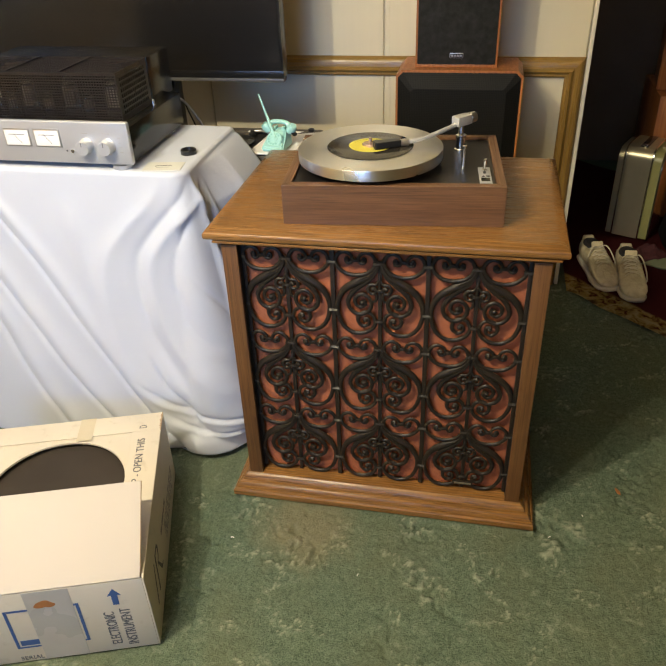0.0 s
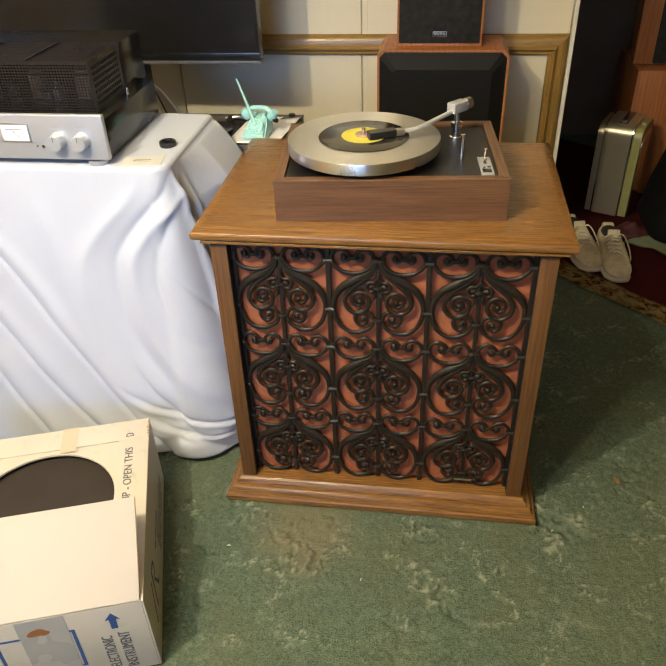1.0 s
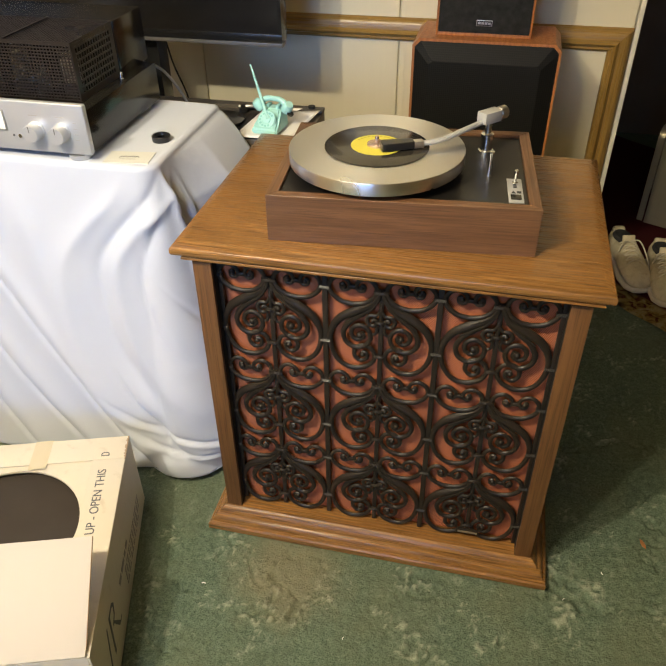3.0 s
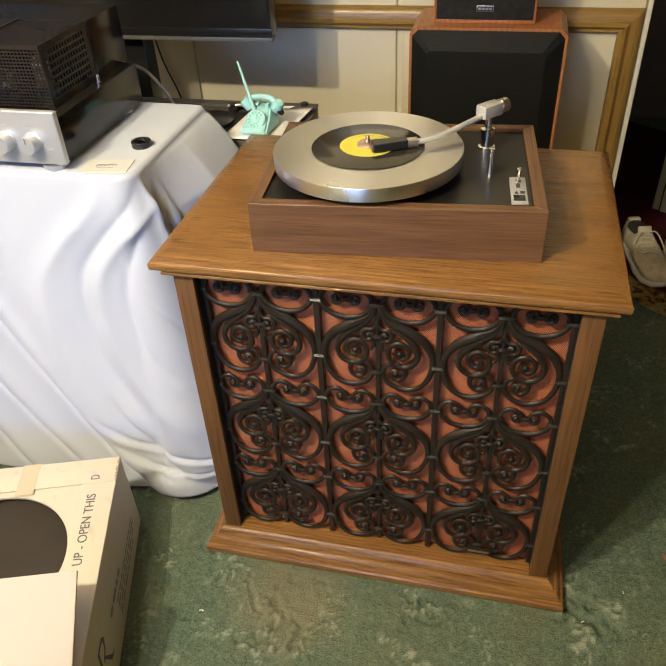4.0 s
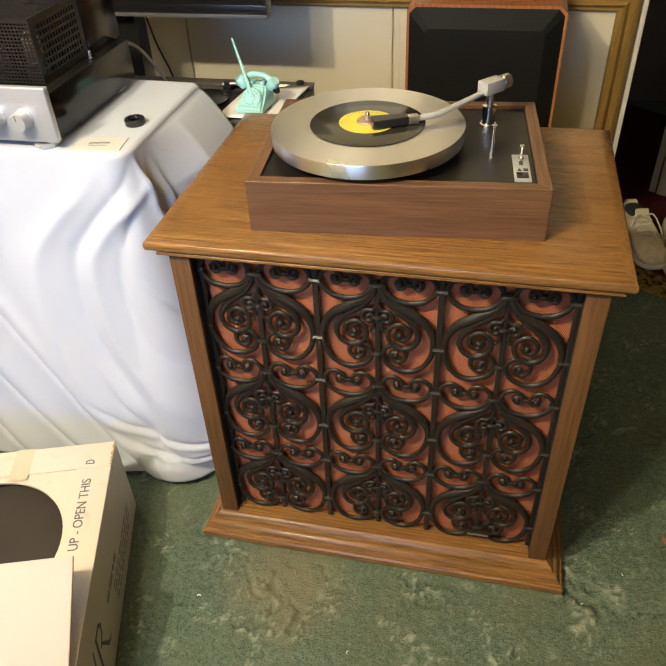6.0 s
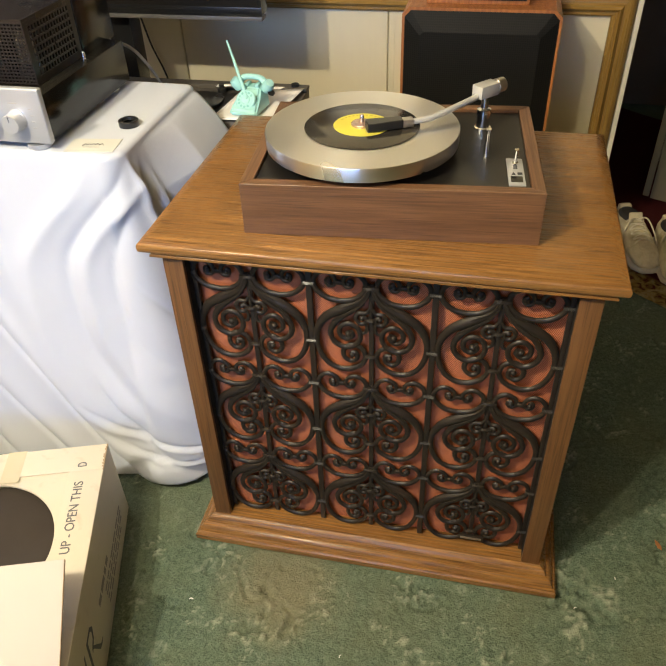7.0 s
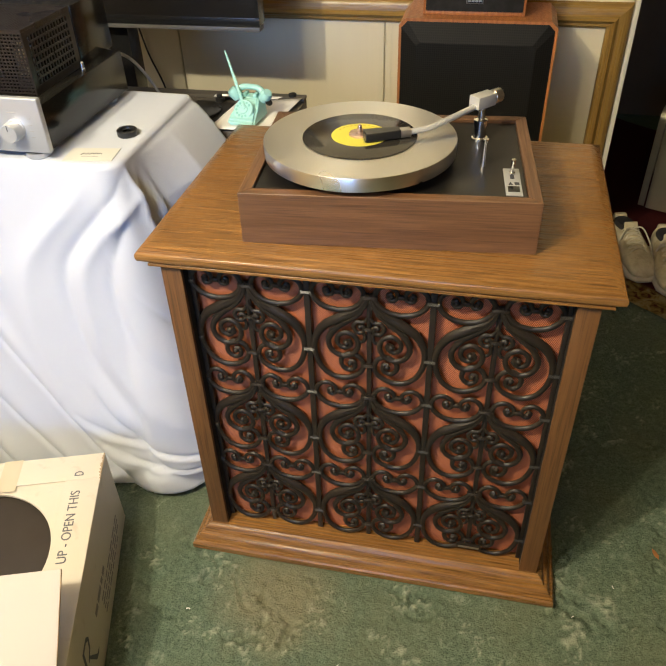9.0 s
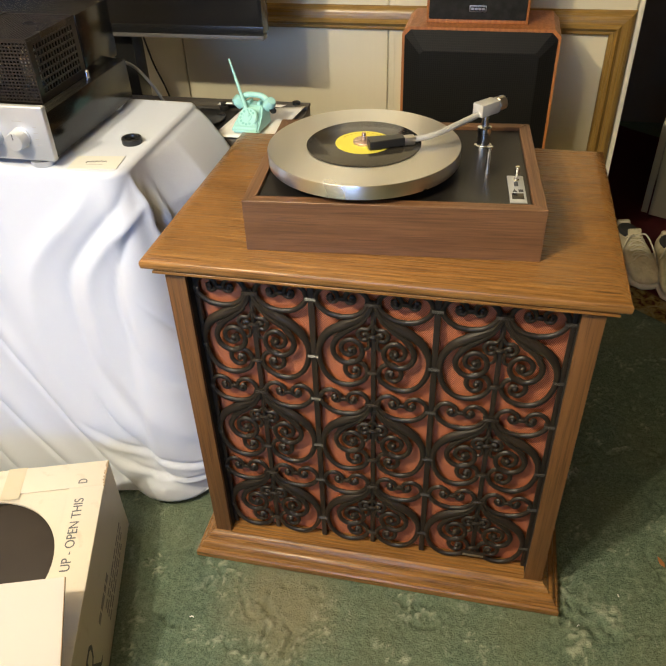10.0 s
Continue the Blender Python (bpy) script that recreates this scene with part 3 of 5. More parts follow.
    # ribbed ties
    for z, w in ((0, 13), (-60, 7), (-134, 9)):
        for k in (-1.9, 0.0, 1.9):
            box(bm, -w * MM, w * MM, -4.8 * MM, 3 * MM, (z + k - 0.85) * MM, (z + k + 0.85) * MM, 0.4 * MM, 1)
    return to_mesh("scroll_panel", bm, iron, 50)


def tie():
    bm = B()
    for k in (-1.9, 0.0, 1.9):
        box(bm, -9 * MM, 9 * MM, -4.8 * MM, 3 * MM, (k - 0.85) * MM, (k + 0.85) * MM, 0.4 * MM, 1)
    return to_mesh("tie", bm, tie_metal)


PITCH, ROWZ = 0.1982, (0.643, 0.434, 0.225)
grille = part("grille", box(box(B(), -0.2962, 0.2958, 0.0515, 0.0585, 0.6715, 0.6785, 0.001), -0.2962, -0.2885, 0.0515, 0.0585, 0.056, 0.6705, 0.001), iron, cab, "black cast-metal scrolled grille")
part("edge_bar", box(B(), 0.2885, 0.2958, 0.0515, 0.0585, 0.056, 0.6705, 0.001), iron, grille)
cell, tie_mesh = scroll_cell(), tie()
bars = to_mesh("bar", box(B(), -0.0050, 0.0050, -0.0035, 0.0035, -0.302, 0.315, 0.0015), iron)
thin_bar = to_mesh("thin_bar", box(B(), -0.0042, 0.0042, -0.0030, 0.0035, -0.302, 0.285, 0.0012), iron)
GX, GY = -0.0042, 0.055
for i in (-1, 0, 1):
    for z in ROWZ:
        part("scroll_panel", cell, iron, grille, m=pose(GX + i * PITCH, GY - 0.001, z))
    part("bar", thin_bar, iron, grille, m=pose(GX + i * PITCH, GY + 0.003, 0.355))
for i in (-1.5, -0.5, 0.5, 1.5):
    if abs(i) < 1:
        part("bar", bars, iron, grille, m=pose(GX + i * PITCH, GY + 0.001, 0.355))
    for z in ROWZ:
        part("tie", tie_mesh, tie_metal, grille, m=pose(GX + i * PITCH * (1 if abs(i) < 1 else 0.986), GY - 0.001, z))
        part("tie", tie_mesh, tie_metal, grille, m=pose(GX + i * PITCH * (1 if abs(i) < 1 else 0.986), GY - 0.001, z - 0.114))
badge = part("badge", box(B(), -0.024, 0.024, -0.003, 0.003, -0.006, 0.006, 0.001), iron, grille, "small dark metal badge", m=pose(GX + PITCH + 0.002, GY - 0.008, 0.076))
part("badge_bar", box(B(), -0.020, 0.020, -0.0038, -0.0028, -0.0025, 0.0025), steel, grille, m=pose(GX + PITCH + 0.002, GY - 0.008, 0.076))

# ---- the record player ----
TT = pose(0.0130, 0.0785, TOP, 0, 0, 4.6)
PW, PD, PH = 0.4365, 0.3205, 0.083
tt = thing("record_player", "walnut-plinthed record player with silver platter playing a yellow-label single", "turntable", TT)


def mitred_side(length, depth_in, h, along):
    """A plinth side with mitred ends: outer face on y = 0, from -length/2 to length/2."""
    bm = B()
    prism(bm, [(-length / 2, 0), (length / 2, 0), (length / 2 - depth_in, depth_in), (-length / 2 + depth_in, depth_in)], h)
    bmesh.ops.bevel(bm, geom=list(bm.edges), offset=0.0008, segments=1, affect="EDGES")
    return bm


RIM = 0.0185
part("plinth_front", mitred_side(PW, RIM, PH, "x"), walnut_x, tt)
part("plinth_back", mitred_side(PW, RIM, PH, "x"), walnut_x, tt, m=pose(0, PD, 0, 0, 0, 180))
for s in (-1, 1):
    part("plinth_side", mitred_side(PD, RIM, PH, "x"), walnut_x, tt, m=pose(s * PW / 2, PD / 2, 0, 0, 0, s * 90))
part("deck", box(B(), -PW / 2 + RIM + 0.0005, PW / 2 - RIM - 0.0005, RIM + 0.0005, PD - RIM - 0.0005, 0.004, PH - 0.006), deck_black, tt, "satin black deck plate")
PLC = (-0.0526, 0.1442)
platter = part("platter", lathe(B(), [(0, -0.0225), (0.144, -0.0225), (0.1468, -0.0210), (0.1475, -0.0012), (0.1472, -0.0004), (0.1466, 0.0), (0.02, 0.0), (0, 0)], 128), platter_mat, tt, "satin turned-aluminium platter", sharp=25, m=pose(*PLC, 0.1145) @ Matrix.Scale(1.022, 4))
part("inner_platter", lathe(B(), [(0, -0.040), (0.055, -0.040), (0.055, -0.0228), (0, -0.0228)], 48), steel, platter)
rec = part("record", lathe(B(), [(0, 0.0002), (0.0865, 0.0002), (0.0875, 0.0008), (0.0865, 0.0014), (0.046, 0.0013), (0.0445, 0.0016), (0, 0.0016)], 96), vinyl, platter, "black seven-inch record")
part("record_label", lathe(B(), [(0.010, 0.00165), (0.0435, 0.00165), (0.0435, 0.0019), (0.010, 0.0019)], 64), yellow_label, platter, "yellow record label")
for k in range(10):
    a = 0.9 + k * 0.19
    part("label_print", box(B(), -0.0022, 0.0022, -0.0011, 0.0011, 0, 0.0002), label_print, platter, m=pose(0.037 * math.cos(a), 0.037 * math.sin(a), 0.0019, 0, 0, math.degrees(a) + 90))
part("adaptor", lathe(B(), [(0.0165, 0.0017), (0.0165, 0.0045), (0.0155, 0.0055), (0.0135, 0.0052), (0.006, 0.0048), (0.0045, 0.0062), (0.0036, 0.0064), (0.0034, 0.0155), (0.0026, 0.0172), (0, 0.0175)], 40), copper_hub, platter, "pinkish metal centre adaptor and spindle")

DECK = PH - 0.006
ARM = Vector((0.1365, 0.2325, DECK))
arm = part("tonearm", lathe(B(), [(0, 0), (0.0135, 0), (0.0135, 0.004), (0.0105, 0.005), (0.0105, 0.024), (0.0115, 0.025), (0.0115, 0.034), (0.006, 0.036), (0.0055, 0.058), (0, 0.058)], 32), chrome, tt, "chrome tonearm pillar", m=Matrix.Translation(ARM))
HEAD = Vector((0.0335, 0.1340, 0.133))
TOPA = Vector((ARM.x, ARM.y, DECK + 0.067))
along = (TOPA - HEAD).normalized()
az = math.degrees(math.atan2(along.y, along.x))


def arm_tube():
    bm = B()
    pts = [(-0.012, 0.0, -0.008), (-0.045, -0.001, -0.011), (-0.085, -0.001, -0.015), (-0.112, 0.001, -0.0180), (-0.134, 0.008, -0.0195), (-0.149, 0.0155, -0.0205)]
    return tube(bm, pts, [0.0048] * 6, 12, 6)


arm_pose = Matrix.Translation((0, 0, 0.067)) @ pose(0, 0, 0, 0, 0, az)
part("arm_tube", arm_tube(), white_arm, arm, "pale grey curved arm tube", m=arm_pose)
part("bearing_block", box(B(), -0.020, 0.020, -0.011, 0.011, -0.0115, 0.0085, 0.0015), white_arm, arm, m=arm_pose)
part("counterweight", moved(lathe(B(), [(0, 0), (0.0105, 0), (0.0115, 0.001), (0.0115, 0.016), (0.0105, 0.017), (0, 0.017)], 32), pose(0.0205, 0, -0.0015, 0, 90, 0)), steel, arm, "silver counterweight", m=arm_pose)
part("bias_weight_wire", tube(B(), [(0.010, 0.012, -0.028), (0.018, 0.014, -0.034), (0.016, 0.016, -0.046), (0.006, 0.012, -0.050)], 0.0010, 6, 4), cable_black, arm, m=arm_pose)
part("collar", moved(box(B(), -0.009, 0.009, -0.0065, 0.0065, -0.006, 0.006, 0.001), pose(-0.150, 0.016, -0.0205, 0, 0, -25)), steel, arm, m=arm_pose)
HS = arm_pose @ pose(-0.157, 0.0195, -0.0205, 0, 0, -25)


def headshell():
    bm = B()
    prism(bm, [(0, -0.0085), (0, 0.0085), (-0.050, 0.0120), (-0.056, 0.0105), (-0.056, -0.0105), (-0.050, -0.0120)], 0.0130)
    moved(bm, pose(0, 0, -0.0055))
    bmesh.ops.bevel(bm, geom=list(bm.edges), offset=0.001, segments=1, affect="EDGES")
    return bm


part("headshell", headshell(), headshell_black, arm, "black headshell", m=HS)
part("cartridge", box(B(), -0.055, -0.036, -0.0085, 0.0085, -0.0115, -0.0058, 0.001), headshell_black, arm, "black cartridge", m=HS)
part("cartridge_face", box(B(), -0.0565, -0.0552, -0.0062, 0.0062, -0.0108, -0.0065, 0.0004), steel, arm, "small silver cartridge face", m=HS)
part("stylus", box(B(), -0.054, -0.046, -0.005, 0.005, -0.0145, -0.0117, 0.0008), headshell_black, arm, m=HS)
part("arm_rest", lathe(B(), [(0, 0), (0.0055, 0), (0.0050, 0.004), (0.0032, 0.036), (0.0045, 0.039), (0.0045, 0.043), (0, 0.044)], 20), chrome, tt, "chrome arm rest post", m=pose(0.140, 0.1315, DECK))
sw = part("switch_plate", box(B(), -0.0120, 0.0120, -0.044, 0.044, 0, 0.002, 0.0006), silver_panel, tt, "silver switch plate", m=pose(0.1805, 0.0745, DECK + 0.0003, 0, 0, 0))
part("switch_lever", lathe(B(), [(0, 0), (0.0045, 0), (0.0045, 0.004), (0.0025, 0.005), (0.0025, 0.014), (0.0034, 0.016), (0.0034, 0.026), (0, 0.027)], 16), chrome, sw, m=pose(0, 0.024, 0.0015, 8, 0, 0))
part("lever_slot", box(B(), -0.003, 0.003, -0.010, 0.012, 0.002, 0.0023), dark_ink, sw, m=pose(0, 0.018, 0))
part("emblem", prism(B(), [(-0.008, 0), (-0.001, 0), (-0.0045, 0.010)], 0.0003), dark_ink, sw, "dark emblem mark", m=pose(0.001, -0.012, 0.002))
part("emblem", box(B(), 0.001, 0.008, 0.001, 0.009, 0, 0.0003), dark_ink, sw, m=pose(0.001, -0.012, 0.002))
part("window", box(B(), -0.0085, 0.0085, -0.034, -0.016, 0.002, 0.0026, 0.0002), gloss_black, sw, "small black square window")

# ---- the draped table ----
TBL = 0.772


def sheet():
    """The sheet: flat top, rounded edge, front and right-hand drape with diagonal folds and a corner cascade."""
    X0, XR, YF, YB, RC = -1.22, -0.459, 0.172, 0.515, 0.035
    path, nrm, kind = [], [], []
    for x in np.arange(X0, XR - RC, 0.006):
        path.append((x, YF)), nrm.append((0, -1))
    for a in np.linspace(-90, 0, 22)[1:-1]:
        c, s = math.cos(radians(a)), math.sin(radians(a))
        path.append((XR - RC + RC * c, YF + RC + RC * s)), nrm.append((c, s))
    for y in np.arange(YF + RC, YB, 0.006):
        path.append((XR + 0.006 * (y - YF), y)), nrm.append((1, 0))
    P, N = np.array(path), np.array(nrm)
    n = len(P)
    seg = np.r_[0, np.cumsum(np.hypot(*np.diff(P, axis=0).T))]
    corner = seg[np.argmin(np.abs(P[:, 0] - (XR - RC / 2)) + np.abs(P[:, 1] - (YF + RC / 2)))]
    s = (seg - corner)[:, None]
    d = np.linspace(0, 1, 150)[None, :]

    def ridge(line, width, amp, power=1.4):
        """A fold: line of (depth share, s), a bell across it."""
        line = [tuple(q) for q in spline(line, 8)]
        c = np.interp(d, [q[0] for q in line], [q[1] for q in line])
        w = width * (0.35 + 0.9 * d)
        g = np.exp(-np.abs((s - c) / w) ** power)
        ends = np.clip((d - line[0][0]) / 0.12, 0, 1) * np.clip((line[-1][0] + 0.08 - d) / 0.1, 0, 1)
        return amp * g * ends

    out = 0.004 + 0.044 * d ** 1.2 + np.zeros_like(s)
    blend = np.clip((s + 0.05) / 0.09, 0, 1)
    out = out * (1 - blend) + (0.004 + (0.068 + 0.02 * d) * (np.clip(d / 0.12, 0, 1) ** 0.75 * np.clip((s - 0.04) / 0.14, 0, 1) + np.clip(d / 0.6, 0, 1) ** 1.1 * (1 - np.clip((s - 0.04) / 0.14, 0, 1)))) * blend
    # broad sweeps out of the corner, with a valley between them
    vale = [(0.0, 0.005), (0.07, -0.022), (0.19, -0.105), (0.28, -0.145), (0.42, -0.148), (0.55, -0.130), (0.72, -0.066), (1.0, 0.03)]
    out = out + ridge([(q, v + 0.040 + 0.01 * q) for q, v in vale], 0.034, 0.011)
    out = out + ridge([(q, v - 0.060 - 0.05 * q) for q, v in vale], 0.055, 0.010)
    out = out - ridge(vale, 0.026, 0.009)
    out = out - ridge([(0.06, 0.01), (0.18, -0.023), (0.32, -0.055), (0.47, -0.036), (0.60, 0.0)], 0.018, 0.007)
    out = out - ridge([(0.30, -0.026), (0.44, 0.012), (0.61, 0.040), (0.78, 0.060)], 0.007, 0.008, 1.1)
    # long diagonal creases with soft swells between them
    creases = ([(0.0, -0.56), (0.17, -0.472), (0.34, -0.394), (0.53, -0.32), (0.70, -0.242), (0.86, -0.17), (1.0, -0.09)],
               [(0.20, -0.59), (0.38, -0.522), (0.55, -0.455), (0.74, -0.376), (0.89, -0.291), (1.0, -0.22)],
               [(0.35, -0.62), (0.53, -0.559), (0.74, -0.505), (0.92, -0.436), (1.0, -0.40)],
               [(0.60, -0.16), (0.72, -0.12), (0.85, -0.05), (1.0, 0.0)])
    for k, line in enumerate(creases):
        out = out + ridge([(q, v + 0.035) for q, v in line], 0.036, 0.010, 1.6) - ridge(line, 0.0065, 0.0125, 1.1)
    out = out + ridge([(0.05, -0.30), (0.5, -0.24), (0.75, -0.16)], 0.06, 0.010, 1.8)
    # sharp creases gathered at the foot of the corner
    for line in ([(0.70, -0.20), (0.80, -0.11), (0.87, 0.00), (0.91, 0.06)], [(0.80, -0.16), (0.89, -0.07), (0.94, 0.04)], [(0.62, 0.00), (0.78, 0.03), (0.95, 0.02)]):
        out = out - ridge(line, 0.008, 0.010, 1.1) + ridge([(q, v - 0.022) for q, v in line], 0.014, 0.006, 1.4)
    # corner cascade
    out = out + ridge([(0.0, 0.012), (0.3, 0.03), (0.6, 0.035), (1.0, 0.03)], 0.012, 0.020, 1.2) - ridge([(0.02, 0.034), (0.35, 0.055), (1.0, 0.06)], 0.010, 0.007, 1.2)
    out = out + ridge([(0.02, 0.055), (0.35, 0.08), (1.0, 0.09)], 0.012, 0.010, 1.2)
    # crumple low down by the corner
    low = np.clip((d - 0.72) / 0.2, 0, 1)
    ss, dd = s + 0 * d, d + 0 * s
    out = out + low * np.exp(-((s + 0.07) / 0.11) ** 2) * 0.026 * (soft_noise(ss + dd * 0.2, dd, 0.055, 21) - 0.42)
    out = out + 0.004 * (soft_noise(ss, dd, 0.09, 22) - 0.5) * d
    reach = np.where(N[:, 0] > 0.05, (-0.378 - P[:, 0]) / np.maximum(N[:, 0], 0.05), 1.0)[:, None]
    out = np.minimum(out, reach)
    hem = 0.006 + 0.020 * np.clip(soft_noise(ss[:, 0], 0 * ss[:, 0], 0.11, 23) - 0.35, 0, 1) + 0.045 * np.exp(-((s[:, 0] - 0.02) / 0.05) ** 2) * 0.05
    drop = d[0]
    px = P[:, :1] + N[:, :1] * out
    py = P[:, 1:] + N[:, 1:] * out
    pz = TBL - 0.010 - (TBL - 0.010 - hem[:, None]) * drop[None, :]
    # the rounded top edge and the flat top, drawn inwards from the same outline
    rings = []
    for a in np.linspace(0, 90, 7)[:-1]:
        o = 0.010 * math.sin(radians(a)) - 0.010 + 0.004
        rings.append((P[:, 0] + N[:, 0] * o, P[:, 1] + N[:, 1] * o, np.full(n, TBL - 0.010 + 0.010 * math.cos(radians(a)))))
    inner = []
    for f in np.linspace(0.0, 1, 30)[:-1]:
        qx = P[:, 0] * f + (1 - f) * np.clip(P[:, 0], -1.22, -0.60)
        qy = P[:, 1] * f + (1 - f) * YB
        k = 0.006 * f
        inner.append((qx - N[:, 0] * k, qy - N[:, 1] * k, TBL + 0.0015 * (soft_noise(qx, qy, 0.07, 31) - 0.5) * (1 - f ** 6)))
    cols_x = np.stack([q[0] for q in inner] + [q[0] for q in rings], 1)
    cols_y = np.stack([q[1] for q in inner] + [q[1] for q in rings], 1)
    cols_z = np.stack([q[2] for q in inner] + [q[2] for q in rings], 1)
    edge_line = [(float(px[i, -1]), float(py[i, -1]), float(pz[i, -1])) for i in range(0, n, 5)]
    return edge_line, grid_mesh("sheet", np.concatenate([cols_x, px], 1), np.concatenate([cols_y, py], 1), np.concatenate([cols_z, pz], 1), sheet_mat)


edge_line, sheet_mesh = sheet()
cover = new("bed_sheet_cover", sheet_mesh)
tagged(cover, "white cotton sheet draped over a table down to the carpet", "tablecloth")
sol = cover.modifiers.new("thickness", "SOLIDIFY")
sol.thickness, sol.offset = 0.0012, -1
part("hem", tube(B(), edge_line, 0.0016, 6), sheet_mat, cover, "narrow stitched hem")
table = thing("table", "plain table hidden under a white sheet", "table", pose(-0.818, 0.345, 0))
part("tabletop", box(B(), -0.345, 0.345, -0.155, 0.175, TBL - 0.030, TBL - 0.006, 0.003), walnut_x, table)
for sx in (-1, 1):
    for sy in (-1, 1):
        part("leg", box(B(), sx * 0.31 - 0.02, sx * 0.31 + 0.02, sy * 0.13 - 0.02, sy * 0.13 + 0.02, 0, TBL - 0.0305), walnut_x, table)

# ---- the valve amplifier ----
AZ = TBL + 0.001
amp = thing("valve_amplifier", "silver-fronted valve amplifier with black wire cage over clear glass valves", "amplifier", pose(-0.806, 0.186, AZ) @ Matrix.Scale(1.05, 4))
part("front_panel", box(B(), -0.225, 0.225, -0.012, 0.0, 0.013, 0.102, 0.004, 3), silver_panel, amp, "brushed silver front panel")
part("chassis", box(B(), -0.215, 0.215, 0.0003, 0.298, 0.010, 0.084, 0.0015), gloss_black, amp, "glossy black chassis")
for sx in (-1, 1):
    for y in (0.012, 0.260):
        part("foot", lathe(B(), [(0, 0), (0.018, 0), (0.020, 0.002), (0.020, 0.0095), (0, 0.0095)], 24), silver_panel, amp, m=pose(sx * 0.19, y - 0.004, 0))
for x in (-0.029, 0.041):
    me_ = part("meter", box(B(), -0.030, 0.030, -0.0136, -0.0121, -0.0185, 0.0185, 0.0012), steel, amp, "cream level meter", m=pose(x, 0, 0.066))
    part("meter_dial", box(B(), -0.0275, 0.0275, -0.0145, -0.0137, -0.016, 0.016, 0.0004), meter_face, me_)
    part("needle", box(B(), -0.0003, 0.0003, -0.0150, -0.0146, -0.014, 0.010), dark_ink, me_, m=pose(0, 0, 0, 0, -38, 0))
    part("scale_bar", box(B(), -0.019, 0.019, -0.0150, -0.0146, 0.0065, 0.0075), ink, me_)


def knob():
    bm = lathe(B(), [(0, 0), (0.0165, 0), (0.0165, 0.002), (0.0152, 0.003), (0.0147, 0.020), (0.0138, 0.0215), (0.0, 0.0217)], 40)
    return moved(bm, pose(0, -0.0122, 0, 90, 0, 0))


for x in (0.127, 0.176):
    k_ = part("knob", knob(), silver_panel, amp, "silver rotary knob", m=pose(x, 0, 0.052))
    part("pointer", box(B(), -0.0006, 0.0006, -0.0346, -0.0339, 0.004, 0.014), ink, k_)
    part("print_bar", box(B(), -0.008, 0.008, -0.0126, -0.0121, -0.0005, 0.0005), tape_grey, amp, m=pose(x, 0, 0.0785))
for i in range(4):
    part("print_bar", box(B(), -0.0035, 0.0035, -0.0126, -0.0121, -0.0004, 0.0004), tape_grey, amp, m=pose(0.2035, 0, 0.040 + 0.010 * i))
part("jack", lathe(B(), [(0, 0), (0.0035, 0), (0.0035, 0.002), (0.0018, 0.002), (0.0018, 0.0)], 16), chrome, amp, m=pose(0.093, -0.012, 0.040, 90, 0, 0))
part("sensor", lathe(B(), [(0, 0), (0.0018, 0), (0.0018, 0.001), (0, 0.001)], 12), dark_ink, amp, m=pose(0.080, -0.012, 0.040, 90, 0, 0))

CG0, CG1, CGX, CZ0, CZ1 = 0.047, 0.196, 0.190, 0.0845, 0.185
cage = part("cage", box(box(box(box(B(), -CGX, CGX, CG0, CG0 + 0.003, CZ1 - 0.004, CZ1), -CGX, CGX, CG1 - 0.003, CG1, CZ1 - 0.004, CZ1), -CGX, -CGX + 0.003, CG0 + 0.003, CG1 - 0.003, CZ1 - 0.004, CZ1), CGX - 0.003, CGX, CG0 + 0.003, CG1 - 0.003, CZ1 - 0.004, CZ1), cage_black, amp, "black perforated valve cage")


def lattice_bars(w, h, nx, nz, t, dep):
    """Bars across and upright, in the xz plane from the origin."""
    bm = B()
    for i in range(nx + 1):
        x = w * i / nx
        box(bm, x - t / 2, x + t / 2, 0, dep, 0, h)
    for j in range(nz + 1):
        z = h * j / nz
        box(bm, -t / 2, w + t / 2, -0.0002, dep + 0.0002, z - t / 2, z + t / 2)
    return bm


part("front_mesh", lattice_bars(2 * CGX - 0.004, CZ1 - CZ0 - 0.008, 60, 17, 0.0021, 0.0012), cage_black, cage, "fine black wire mesh", m=pose(-CGX + 0.002, CG0, CZ0 + 0.003))
part("side_mesh", lattice_bars(CG1 - CG0 - 0.024, CZ1 - CZ0 - 0.022, 14, 7, 0.0030, 0.0014), cage_black, cage, "black side plate with rows of slots", m=pose(CGX, CG0 + 0.012, CZ0 + 0.011, 0, 0, 90))
side_rim = box(B(), CGX - 0.0014, CGX, CG0, CG0 + 0.011, CZ0, CZ1 - 0.0042)
box(side_rim, CGX - 0.0014, CGX, CG1 - 0.011, CG1, CZ0, CZ1 - 0.0042)
box(side_rim, CGX - 0.0014, CGX, CG0 + 0.0112, CG1 - 0.0112, CZ0, CZ0 + 0.0095)
box(side_rim, CGX - 0.0014, CGX, CG0 + 0.0112, CG1 - 0.0112, CZ1 - 0.0125, CZ1 - 0.0042)
part("side_rim", side_rim, cage_black, cage)
part("side_mesh", lattice_bars(CG1 - CG0 - 0.004, CZ1 - CZ0 - 0.008, 16, 8, 0.0030, 0.0014), cage_black, cage, m=pose(-CGX + 0.0015, CG0 + 0.002, CZ0 + 0.003, 0, 0, 90))
part("top_mesh", moved(lattice_bars(2 * CGX - 0.006, CG1 - CG0 - 0.006, 64, 26, 0.0019, 0.0012), pose(-CGX + 0.003, CG1 - 0.003, CZ1 - 0.0020, 90, 0, 0)), cage_black, cage, "perforated black top")
